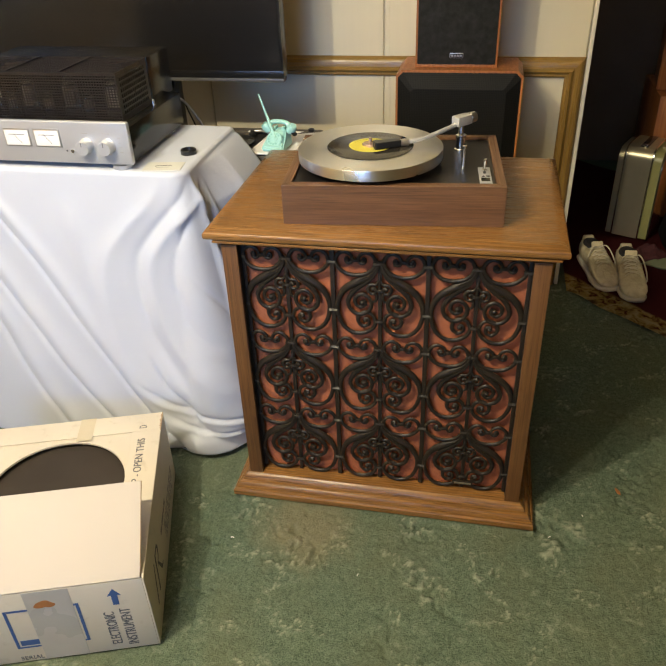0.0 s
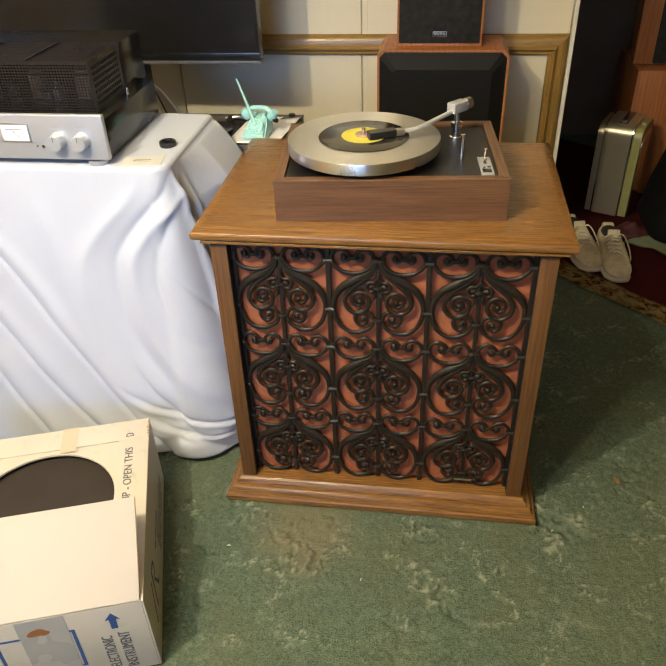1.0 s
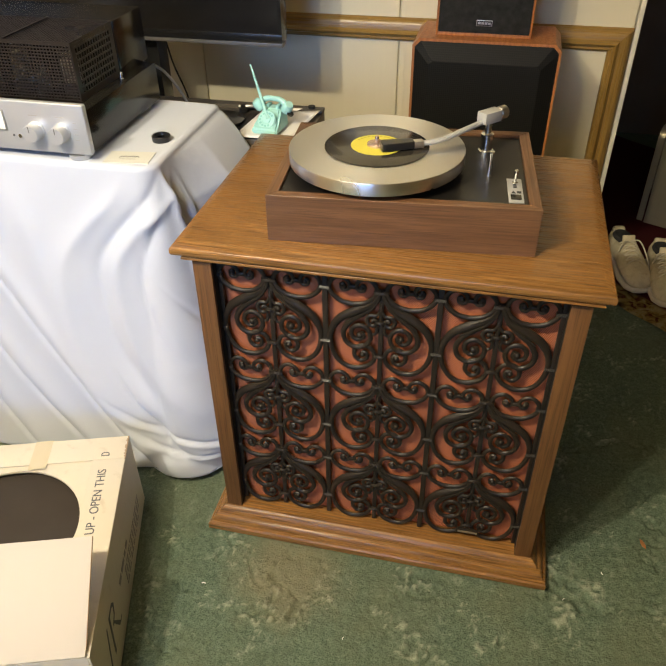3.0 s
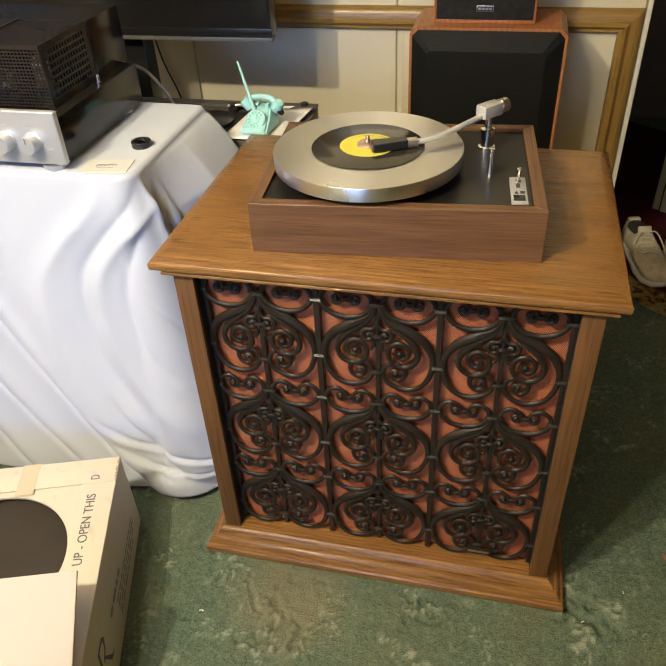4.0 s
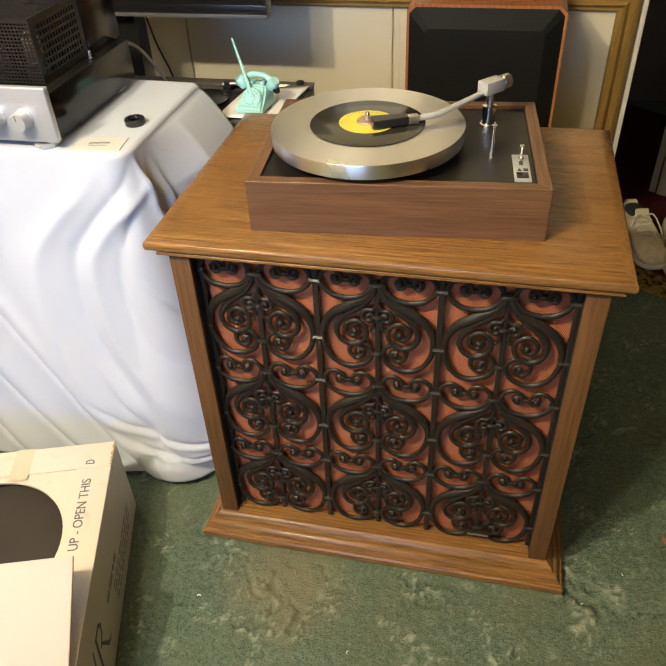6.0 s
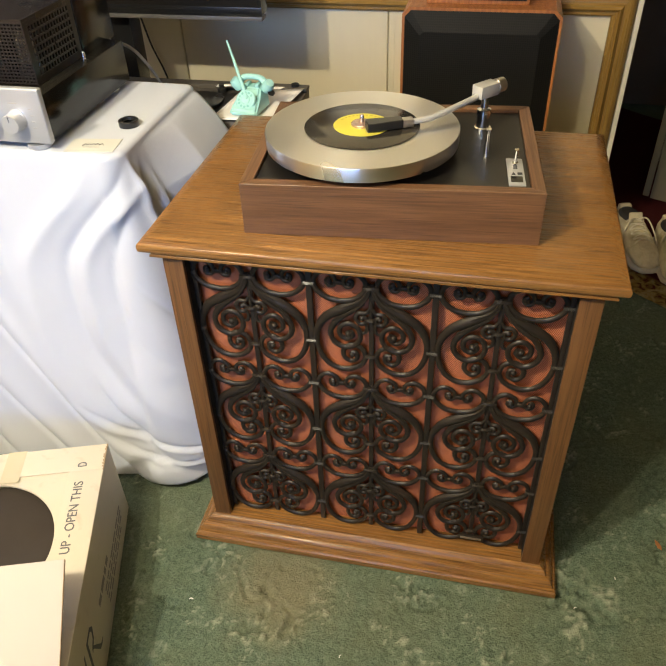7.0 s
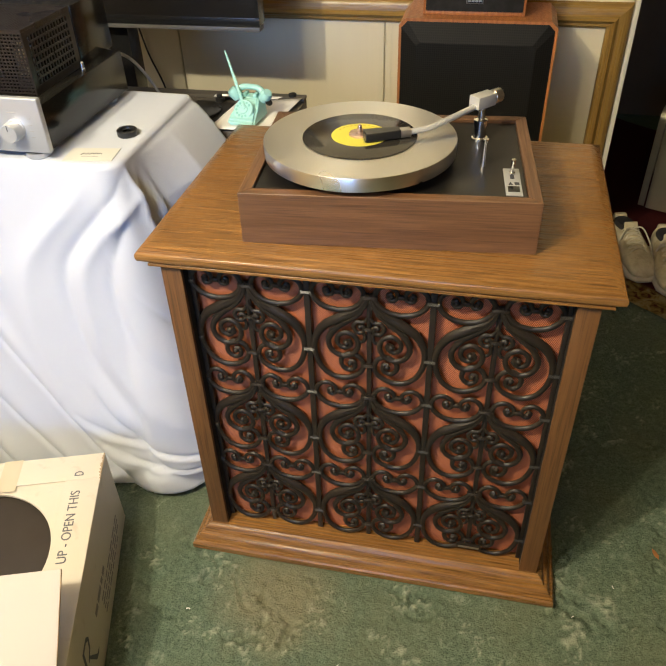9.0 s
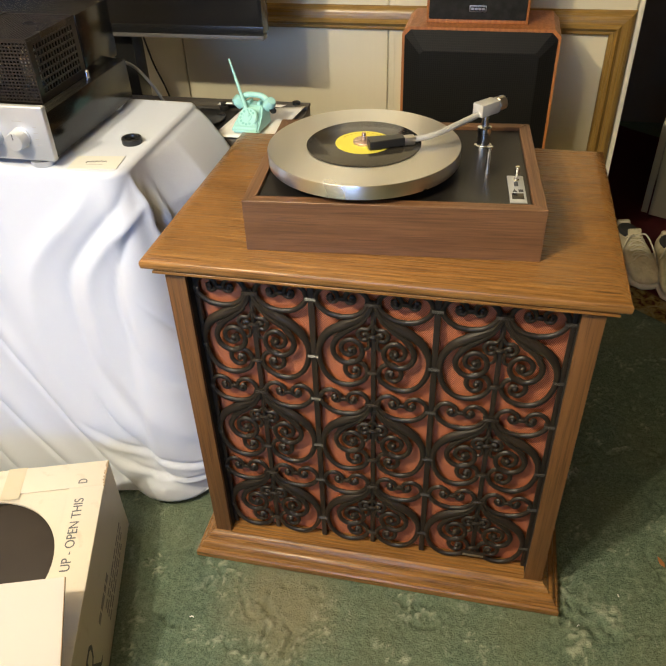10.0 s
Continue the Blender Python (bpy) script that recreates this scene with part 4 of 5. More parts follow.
for x in (-0.06, 0.065):
    part("seam_strip", box(B(), x - 0.0022, x + 0.0022, CG0, CG1 - 0.004, CZ1 + 0.0012, CZ1 + 0.003), cage_black, cage)
part("transformer_cover", box(B(), -0.192, 0.192, CG1 + 0.001, 0.316, 0.0845, CZ1 - 0.001, 0.003), gloss_black, amp, "glossy black transformer cover")
part("thumb_nut", lathe(B(), [(0, 0), (0.005, 0), (0.005, 0.002), (0.0035, 0.003), (0.0035, 0.012), (0.002, 0.014), (0, 0.014)], 16), chrome, amp, m=pose(0.2, 0.180, 0.0843))
for x in (-0.19, -0.10, 0.02, 0.10, 0.165, 0.198):
    part("screw", lathe(B(), [(0, 0), (0.006, 0), (0.0055, 0.003), (0.003, 0.0045), (0, 0.0048)], 16), chrome, amp, m=pose(x, 0.030, 0.0843))


for x, y, r, h in ((-0.15, 0.085, 0.017, 0.088), (-0.09, 0.070, 0.011, 0.055), (-0.055, 0.085, 0.017, 0.088), (0.0, 0.068, 0.011, 0.055), (0.045, 0.085, 0.017, 0.088), (0.095, 0.068, 0.011, 0.055), (0.145, 0.085, 0.017, 0.088)):
    v_ = part("valve", lathe(B(), [(0, 0.012), (r, 0.012), (r, h * 0.72), (r * 0.82, h * 0.88), (r * 0.4, h * 0.97), (0, h)], 24), tube_glass, amp, "clear glass valve", m=pose(x, y + 0.02, 0.0845))
    part("base", lathe(B(), [(0, 0), (r * 1.08, 0), (r * 1.08, 0.0115), (0, 0.0115)], 20), cage_black, v_)
    part("plates", box(B(), -r * 0.55, r * 0.55, -r * 0.38, r * 0.38, 0.016, h * 0.66, 0.001), steel, v_)
    part("getter", lathe(B(), [(0, h * 0.80), (r * 0.55, h * 0.74), (r * 0.5, h * 0.73), (0, h * 0.78)], 16), chrome, v_)

puck = solid("single_adaptor_puck", lathe(B(), [(0.0085, 0), (0.0190, 0), (0.0195, 0.001), (0.0195, 0.011), (0.0185, 0.012), (0.013, 0.012), (0.012, 0.008), (0.0085, 0.008)], 48), headshell_black, "round black plastic record adaptor lying on the sheet", "adaptor", m=pose(-0.492, 0.300, TBL + 0.001) @ Matrix.Scale(0.93, 4))
card = thing("business_card", "small cream card with a dark handwritten scrawl", "card", pose(-0.516, 0.208, TBL + 0.0015, 0, 0, 7))
part("sheet", box(B(), -0.043, 0.043, -0.026, 0.026, 0, 0.0012), card_cream, card)
rng = random.Random(4)
part("scrawl", tube(B(), [(-0.018 + 0.0036 * i, 0.003 + (0.004 if i % 2 else -0.004) * (1.4 if i == 0 else 0.7) + rng.uniform(-0.001, 0.001), 0.0014) for i in range(11)], 0.0006, 5, 4), dark_ink, card)
part("rule", box(B(), -0.016, 0.014, -0.0085, -0.0078, 0.0012, 0.0015), ink, card)

# ---- along the wall ----
tv = thing("television", "large flat black television, switched off, with a grey lower lip", "television", pose(-0.407, 0.865, 0.800))
part("screen", box(B(), -0.985, -0.010, -0.0008, 0.004, 0.030, 0.560), tv_screen, tv, "dark glossy screen")
bez = box(B(), -0.9945, -0.0005, 0.0045, 0.045, 0.012, 0.572, 0.003)
part("body", bez, tv_black, tv)
for a in ((-0.995, 0.0, 0.560, 0.573), (-0.995, -0.985, 0.0305, 0.5595), (-0.010, 0.0, 0.0305, 0.5595), (-0.995, 0.0, 0.010, 0.030)):
    part("bezel", box(B(), a[0], a[1], -0.003, 0.0042, a[2], a[3], 0.001), tv_black, tv)
part("lip", box(B(), -0.995, 0.0, -0.004, 0.030, 0.0, 0.0095, 0.002), tv_trim, tv, "grey metal lower lip")
part("column", box(B(), -0.50, -0.366, 0.0455, 0.105, -0.785, 0.25, 0.004), tv_black, tv, "black stand column")
part("foot", box(B(), -0.75, -0.33, 0.0, 0.15, -0.7995, -0.7855, 0.003), tv_black, tv)


def cable(name, pts, r, mat, label):
    return solid(name, tube(B(), pts, r, 8, 8), mat, label, "cable")


cable("power_cable", [(-0.900, 1.133, 0.83), (-0.893, 1.195, 0.74), (-0.872, 1.205, 0.63), (-0.840, 1.205, 0.54), (-0.820, 1.205, 0.43)], 0.0028, cable_black, "thin black cable hanging below the television")
cable("signal_cable", [(-0.684, 0.510, 0.850), (-0.652, 0.540, 0.848), (-0.620, 0.598, 0.815), (-0.596, 0.630, 0.760), (-0.580, 0.650, 0.705)], 0.0032, cable_grey, "grey cable looping behind the amplifier")


def chamfer_face(x0, x1, z0, z1, cut):
    return [(x0, z0), (x1, z0), (x1, z1 - cut), (x1 - cut, z1), (x0 + cut, z1), (x0, z1 - cut)]


SX0, SX1, SY, SZ0, SZ1 = -0.0895, 0.277, 0.947, 0.25, 0.8185
spk = thing("large_loudspeaker", "black-fronted loudspeaker with thin orange teak sides, standing on a low stand", "loudspeaker", pose(0, SY, 0))


def shell():
    bm = B()
    prism(bm, chamfer_face(SX0, SX1, SZ0, SZ1, 0.016), 0.175, "y")
    return moved(bm, pose(0, 0.175, 0))


shell_part = part("cabinet", shell(), teak, spk, "orange teak veneer cabinet")


def bevel_grille():
    """A grille raised in the middle with sloping margins."""
    bm = B()
    e = 0.0065
    outer = [bm.verts.new((x, -0.001, z)) for x, z in chamfer_face(SX0 + e, SX1 - e, SZ0 + e, SZ1 - e, 0.014)]
    i = 0.045
    inner = [bm.verts.new((x, -0.020, z)) for x, z in ((SX0 + i, SZ0 + i), (SX1 - i, SZ0 + i), (SX1 - i, SZ1 - i - 0.013), (SX1 - i - 0.009, SZ1 - i - 0.004), (SX0 + i + 0.009, SZ1 - i - 0.004), (SX0 + i, SZ1 - i - 0.013))]
    for k in range(6):
        j = (k + 1) % 6
        bm.faces.new([outer[k], outer[j], inner[j], inner[k]])
    bm.faces.new(inner)
    back = [bm.verts.new((v.co.x, 0.0005, v.co.z)) for v in outer]
    bm.faces.new(back[::-1])
    for k in range(6):
        j = (k + 1) % 6
        bm.faces.new([back[k], back[j], outer[j], outer[k]])
    return bm


part("grille", bevel_grille(), perf_mat, spk, "black perforated grille with sloping edges", sharp=10)
part("stand", box(box(B(), SX0 + 0.02, SX1 - 0.02, 0.01, 0.16, 0.235, 0.2495), SX0 + 0.10, SX1 - 0.10, 0.05, 0.12, 0.016, 0.2345), dark_void, spk, "dark low stand")
part("stand_foot", box(B(), SX0 + 0.02, SX1 - 0.02, 0.0, 0.17, 0.0, 0.0155), dark_void, spk)

BX0, BX1, BZ0 = -0.0370, 0.2000, 0.8190
small = thing("small_loudspeaker", "small black-fronted loudspeaker with orange wood edges, on another", "loudspeaker", pose(0, SY + 0.036, BZ0))
part("cabinet", box(B(), BX0, BX1, 0.006, 0.155, 0, 0.36, 0.002), teak, small)
fr = box(B(), BX0 + 0.0002, BX0 + 0.0058, 0, 0.0058, 0.0, 0.36, 0.001)
box(fr, BX1 - 0.0058, BX1 - 0.0002, 0, 0.0058, 0.0, 0.36, 0.001)
box(fr, BX0 + 0.006, BX1 - 0.006, 0, 0.0058, 0.0, 0.009, 0.001)
box(fr, BX0 + 0.006, BX1 - 0.006, 0, 0.0058, 0.351, 0.36, 0.001)
part("frame", fr, teak, small, "orange wood front edge")
part("grille", box(B(), BX0 + 0.0062, BX1 - 0.0062, -0.004, 0.0056, 0.0095, 0.3505, 0.003), speaker_black, small, "black grille cloth")
bd = part("badge", box(B(), -0.0195, 0.0195, -0.0058, -0.0042, -0.007, 0.007, 0.0008), steel, small, "small silver-edged badge", m=pose(0.0825, 0, 0.034))
part("badge_field", box(B(), -0.0178, 0.0178, -0.0063, -0.0059, -0.0054, 0.0054), dark_void, bd)
for i in range(4):
    part("badge_mark", box(B(), -0.0034, 0.0034, -0.0067, -0.0064, -0.0026, 0.0026, 0.0002, 1), steel, bd, m=pose(-0.0123 + i * 0.0082, 0, 0))

# a second record player, half hidden, with papers and the ornament on it
DK = 0.693
deck2 = thing("old_record_player", "grey-edged record player with black deck, half covered by papers", "turntable", pose(-0.032, 0.048, 0))
part("plinth", box(B(), -0.72, -0.24, 0.490, 0.700, DK - 0.055, DK - 0.004, 0.004), grey_plinth, deck2, "grey plinth")
part("rear_ledge", box(B(), -0.72, -0.24, 0.672, 0.702, DK - 0.0035, DK + 0.004, 0.001), grey_plinth, deck2)
part("deck", box(B(), -0.70, -0.396, 0.515, 0.645, DK - 0.0037, DK - 0.0012), deck_black, deck2, "black deck plate")
part("platter", lathe(B(), [(0, 0), (0.052, 0), (0.055, 0.002), (0.055, 0.006), (0.05, 0.0075), (0, 0.0075)], 48), headshell_black, deck2, "black platter", m=pose(-0.462, 0.580, DK - 0.001))
part("arm_base", lathe(B(), [(0, 0), (0.011, 0), (0.011, 0.008), (0.007, 0.010), (0.007, 0.017), (0, 0.018)], 24), headshell_black, deck2, m=pose(-0.432, 0.650, DK - 0.0011))
part("arm", tube(B(), [(-0.432, 0.650, DK + 0.012), (-0.405, 0.650, DK + 0.013), (-0.385, 0.640, DK + 0.012), (-0.372, 0.628, DK + 0.010)], [0.003, 0.004, 0.003, 0.0035], 10, 4), steel, deck2, "short metal arm")
part("hinge", moved(lathe(B(), [(0, 0), (0.009, 0), (0.009, 0.006), (0, 0.007)], 20), pose(0, 0, 0)), headshell_black, deck2, m=pose(-0.270, 0.688, DK + 0.0041))
stand2 = thing("low_stand", "dark wooden stand below the old record player", "stand", pose(-0.512, 0.648, 0))
part("top", box(B(), -0.245, 0.225, -0.105, 0.10, DK - 0.080, DK - 0.0555, 0.002), walnut_x, stand2)
for sx in (-0.22, 0.20):
    part("side", box(B(), sx - 0.012, sx + 0.012, -0.10, 0.095, 0, DK - 0.0805), walnut_y, stand2)


def sheet_of_paper(label, corners, z, lift):
    """A flat sheet whose far corner curls up a little."""
    n = 10
    u, v = np.meshgrid(np.linspace(0, 1, n + 1), np.linspace(0, 1, n + 1), indexing="ij")
    c = np.array(corners, float)
    w = [(1 - u) * (1 - v), u * (1 - v), u * v, (1 - u) * v]
    px, py = sum(k * q[0] for k, q in zip(w, c)), sum(k * q[1] for k, q in zip(w, c))
    me = grid_mesh("paper", px, py, z + lift * u ** 3 * v * 0.7 + 0.0006 * np.sin(5 * u + 3 * v), paper)
    ob = tagged(new("paper", me), label, "paper")
    md = ob.modifiers.new("thickness", "SOLIDIFY")
    md.thickness, md.offset = 0.0005, -1
    return ob


sheet_of_paper("loose white sheet of paper lying on the old record player", [(-0.434, 0.532), (-0.304, 0.535), (-0.275, 0.716), (-0.417, 0.708)], DK + 0.002, 0.008)
sheet_of_paper("folded white paper lying beneath another sheet", [(-0.482, 0.708), (-0.332, 0.711), (-0.322, 0.724), (-0.482, 0.722)], DK + 0.0055, 0.0)

ph = thing("telephone_pen_holder", "small mint-green toy telephone used as a pen holder", "pen holder", pose(-0.361, 0.590, DK + 0.0045, 0, 0, -6))


def phone_body():
    bm = B()
    lo = [(-0.031, -0.045), (0.031, -0.045), (0.031, 0.035), (-0.031, 0.035)]
    levels = [(0.0, 1.0, 0.0, 1.0), (0.012, 0.985, 0.0, 0.99), (0.030, 0.80, 0.022, 0.62), (0.043, 0.66, 0.030, 0.40)]
    rings = []
    for z, k, sh, ky in levels:
        yc = -0.005 + sh
        rings.append([bm.verts.new((x * k, yc + (y + 0.005) * ky * 0.95, z)) for x, y in lo])
    for a, b in zip(rings, rings[1:]):
        for i in range(4):
            j = (i + 1) % 4
            bm.faces.new([a[i], a[j], b[j], b[i]])
    bm.faces.new(rings[0][::-1])
    bm.faces.new(rings[-1])
    bmesh.ops.bevel(bm, geom=list(bm.edges), offset=0.004, segments=3, affect="EDGES")
    return bm


part("body", phone_body(), mint, ph)
dial_pose = pose(0, -0.020, 0.0262, 50, 0, 0)
dial = part("dial", lathe(B(), [(0, 0.001), (0.021, 0.001), (0.022, 0.003), (0.020, 0.005), (0.010, 0.0045), (0.009, 0.006), (0, 0.0062)], 36), mint, ph, "mint rotary dial", m=dial_pose)
# Finger holes are flat discs, their shade painted in darker mint.
for k in range(10):
    a = radians(40 + 29 * k)
    part("finger_hole", lathe(B(), [(0, 0), (0.0026, 0), (0.0026, 0.0005), (0, 0.0005)], 12), mint_dark, dial, m=pose(0.0150 * math.cos(a), 0.0150 * math.sin(a), 0.0048))
for s in (-1, 1):
    part("cradle", box(B(), s * 0.012 - 0.004, s * 0.012 + 0.004, 0.012, 0.034, 0.040, 0.050, 0.002), mint, ph)


def handset():
    bm = B()
    tube(bm, [(-0.030, 0.020, 0.052), (-0.018, 0.022, 0.060), (0, 0.022, 0.062), (0.018, 0.022, 0.060), (0.030, 0.020, 0.052)], [0.0075, 0.0065, 0.006, 0.0065, 0.0075], 12, 6)
    for s in (-1, 1):
        k = len(bm.verts)
        lathe(bm, [(0, 0.012), (0.009, 0.011), (0.0125, 0.004), (0.0130, -0.008), (0.0115, -0.012), (0, -0.012)], 24)
        moved(bm, pose(s * 0.036, 0.018, 0.047, 18, s * 38, 0), k)
    return bm


part("handset", handset(), mint, ph, "mint telephone handset")
part("mouthpiece_ring", lathe(B(), [(0, 0), (0.008, 0), (0.008, 0.002), (0, 0.002)], 20), headshell_black, ph, m=pose(0.043, 0.014, 0.034, 18, 38, 0))
part("pen", tube(B(), [(0.004, -0.022, 0.030), (-0.022, 0.009, 0.058), (-0.068, 0.062, 0.113), (-0.0725, 0.066, 0.1165)], [0.0044, 0.0038, 0.0022, 0.0014], 12, 4), mint, ph, "tall tapering mint pen")

# ---- the cardboard box ----
BOX = pose(-0.387, -0.437, 0, 0, 0, 18.6)
BW, BD, BH = 0.425, 0.503, 0.2035
cb = thing("cardboard_box", "worn off-white cardboard carton with one flap up and blue printing", "box", BOX)
part("front_panel", box(B(), -BW, -0.004, 0, 0.004, 0, BH, 0.001), card_mat, cb)
part("side_panel", box(B(), -0.0038, 0, 0.0002, BD, 0, BH, 0.001), card_mat, cb)
part("side_panel", box(B(), -BW, -BW + 0.0038, 0.0042, BD, 0, BH, 0.001), card_mat, cb)
part("back_panel", box(B(), -BW + 0.004, -0.004, BD - 0.004, BD, 0, BH, 0.001), card_mat, cb)
part("bottom", box(B(), -BW + 0.004, -0.004, 0.0042, BD - 0.0042, 0.001, 0.005), card_mat, cb)


def holed_top(x0, x1, y0, y1, cx, cy, r, z0, z1, n=72):
    """A board with a round hole: fans from the hole's rim out to the rectangle."""
    bm = B()
    def edge(a):
        dx, dy = math.cos(a), math.sin(a)
        k = min(((x1 - cx) / dx) if dx > 1e-9 else 1e9, ((x0 - cx) / dx) if dx < -1e-9 else 1e9, ((y1 - cy) / dy) if dy > 1e-9 else 1e9, ((y0 - cy) / dy) if dy < -1e-9 else 1e9)
        return cx + dx * k, cy + dy * k
    angs = sorted([2 * math.pi * i / n for i in range(n)] + [math.atan2(y - cy, x - cx) % (2 * math.pi) for x in (x0, x1) for y in (y0, y1)])
    rows = []
    for a in angs:
        h_, e = (cx + r * math.cos(a), cy + r * math.sin(a)), edge(a)
        rows.append([bm.verts.new((*h_, z0)), bm.verts.new((*h_, z1)), bm.verts.new((*e, z1)), bm.verts.new((*e, z0))])
    for i in range(len(rows)):
        a, b = rows[i], rows[(i + 1) % len(rows)]
        for k in range(4):
            j = (k + 1) % 4
            bm.faces.new([a[k], b[k], b[j], a[j]])
    return bm


insert = part("insert", holed_top(-BW + 0.005, -0.005, 0.005, BD - 0.005, -0.216, 0.278, 0.148, BH - 0.008, BH - 0.0032), card_mat, cb, "inner card with a large round hole", sharp=60)
# Dark brown block fills the box just below the round hole.
part("hole_block", box(B(), -0.37, -0.05, 0.10, 0.43, 0.0055, 0.185), dark_block, cb, "dark brown block filling the round hole")
flap_m = pose(0, 0.001, BH + 0.001, 26.0, 0, 0)
fl = part("flap", box(B(), -BW + 0.002, -0.006, 0, 0.192, 0, 0.0034, 0.001), flap_mat, cb, "white flap standing half open", m=flap_m)
part("flap_edge", box(B(), -0.0058, -0.0048, 0.012, 0.1915, -0.0002, 0.0036), raw_card, fl, "raw brown edge")
part("side_flap", box(B(), -0.067, -0.0005, 0.006, 0.438, BH - 0.003, BH + 0.0004, 0.0008), card_mat, cb, "side flap lying flat")
rear = part("rear_flap", box(B(), -BW + 0.002, -0.0005, 0.438, BD - 0.0005, BH - 0.0028, BH + 0.0006, 0.0008), card_mat, cb, "rear flap, torn at its corner")
rr = random.Random(9)
torn = [(0.0008, BD - 0.001)] + [(0.0008, 0.434)]
for i in range(24):
    torn.append((-rr.uniform(0.0006, 0.0046) * (0.4 + math.sin(math.pi * (i + 0.5) / 24)), 0.4345 + i * 0.00283))
part("torn_edge", moved(prism(B(), torn, 0.0022), pose(0, 0, BH - 0.0008)), raw_card, rear, "ragged torn brown edge")
part("tape", box(B(), -0.196, -0.160, 0.424, BD + 0.001, BH + 0.0008, BH + 0.0011), tape_mat, cb, "yellowed strip of packing tape")
part("tape", box(B(), -0.1965, -0.1595, BD + 0.0002, BD + 0.0011, 0.12, BH + 0.0006), tape_mat, cb)
part("tape", box(B(), -0.226, -0.141, -0.0008, -0.0003, 0.001, BH - 0.001), tape_grey, cb, "wide cloudy strip of packing tape")


def blot(seed, r, n=28, aspect=1.0):
    q = random.Random(seed)
    ph_ = [q.uniform(0, 6.28) for _ in range(4)]
    return [((r * (1 + 0.22 * math.sin(2 * a + ph_[0]) + 0.16 * math.sin(3 * a + ph_[1]) + 0.1 * math.sin(5 * a + ph_[2]))) * math.cos(a) * aspect, (r * (1 + 0.22 * math.sin(2 * a + ph_[0]) + 0.16 * math.sin(3 * a + ph_[1]))) * math.sin(a)) for a in [2 * math.pi * k / n for k in range(n)]]


part("stain", prism(B(), blot(3, 0.012, 28, 1.3), 0.0003, "y"), rust_stain, cb, "orange-brown stain on the tape", m=pose(-0.192, -0.0008, 0.166))
FACE = pose(0, -0.0004, 0, 90, 0, 0)


def face_bar(x0, x1, z0, z1, mat=blue_ink, name="print_bar", dy=0.0):
    part(name, box(B(), x0, x1, -0.0007 - dy, -0.0002, z0, z1), mat, cb)


face_bar(-0.272, -0.266, 0.043, 0.157)
face_bar(-0.137, -0.131, 0.043, 0.157)
face_bar(-0.2655, -0.2265, 0.152, 0.157)
face_bar(-0.1405, -0.1375, 0.152, 0.157)
face_bar(-0.2655, -0.2265, 0.043, 0.047)
face_bar(-0.1405, -0.1375, 0.043, 0.047)
face_bar(-0.262, -0.2265, 0.051, 0.066)
part("arrow", prism(B(), [(-0.006, 0), (0.006, 0), (0.006, 0.028), (0.0135, 0.026), (0, 0.046), (-0.0135, 0.026), (-0.006, 0.028)], 0.0005, "y"), blue_ink, cb, "blue arrow pointing up", m=pose(-0.062, -0.0002, 0.139))
UPRIGHT = pose(0, 0, 0, 90, 0, 0) @ pose(0, 0, 0, 0, 0, 90)
lettering("lettering", "ELECTRONIC", 0.029, ink, cb, pose(-0.072, -0.0004, 0.019) @ UPRIGHT, "", 0.100)
lettering("lettering", "INSTRUMENT", 0.029, ink, cb, pose(-0.041, -0.0004, 0.012) @ UPRIGHT, "", 0.113)
lettering("lettering", "SERIAL", 0.016, ink, cb, pose(-0.274, -0.0004, 0.006) @ pose(0, 0, 0, 90, 0, 0), "", 0.045)
lettering("lettering", "UP - OPEN THIS", 0.025, ink, cb, pose(-0.034, 0.245, BH + 0.0008) @ pose(0, 0, 0, 0, 0, 90), "", 0.164)
lettering("lettering", "D", 0.025, ink, cb, pose(-0.034, 0.446, BH + 0.0010) @ pose(0, 0, 0, 0, 0, 90), "", 0.012)
SIDE = pose(0.0003, 0, 0) @ pose(0, 0, 0, 0, 0, 90)
part("emblem_stroke", prism(B(), [(0, 0), (0.007, 0), (0.036, 0.085), (0.031, 0.085)], 0.0005, "y"), ink, cb, "large dark emblem stroke", m=SIDE @ pose(0.056, 0, 0.050))
part("emblem_stroke", prism(B(), [(0, 0), (0.008, 0), (0.026, 0.085), (0.018, 0.085)], 0.0005, "y"), ink, cb, m=SIDE @ pose(0.092, 0, 0.050))
part("emblem_stroke", prism(B(), [(0.024, 0.085), (0.050, 0.085), (0.060, 0.072), (0.050, 0.052), (0.028, 0.042), (0.030, 0.048), (0.046, 0.056), (0.052, 0.071), (0.044, 0.079), (0.024, 0.079)], 0.0005, "y"), ink, cb, m=SIDE @ pose(0.092, 0, 0.050))
part("emblem_stroke", prism(B(), [(0.032, 0.048), (0.038, 0.048), (0.066, 0.004), (0.080, 0.002), (0.070, -0.002), (0.056, 0.002)], 0.0005, "y"), ink, cb, m=SIDE @ pose(0.092, 0, 0.050))
for k in range(5):
    q = random.Random(40 + k)
    x = 0.205 if k == 0 else 0.25
    while x < (0.30 if k == 0 else 0.425):
        w_ = q.uniform(0.012, 0.034)
        hgt = 0.012 if k == 0 else 0.005
        zz = 0.092 if k == 0 else 0.084 - 0.0125 * k
        part("print_bar", box(B(), x, x + w_, -0.0005, -0.0001, zz, zz + hgt), faint_ink, cb, m=SIDE)
        x += w_ + 0.006

# ---- the alcove ----
RUG = pose(0.505, 1.165, -0.0005, 0, 0, -43)
rug_bm = B()
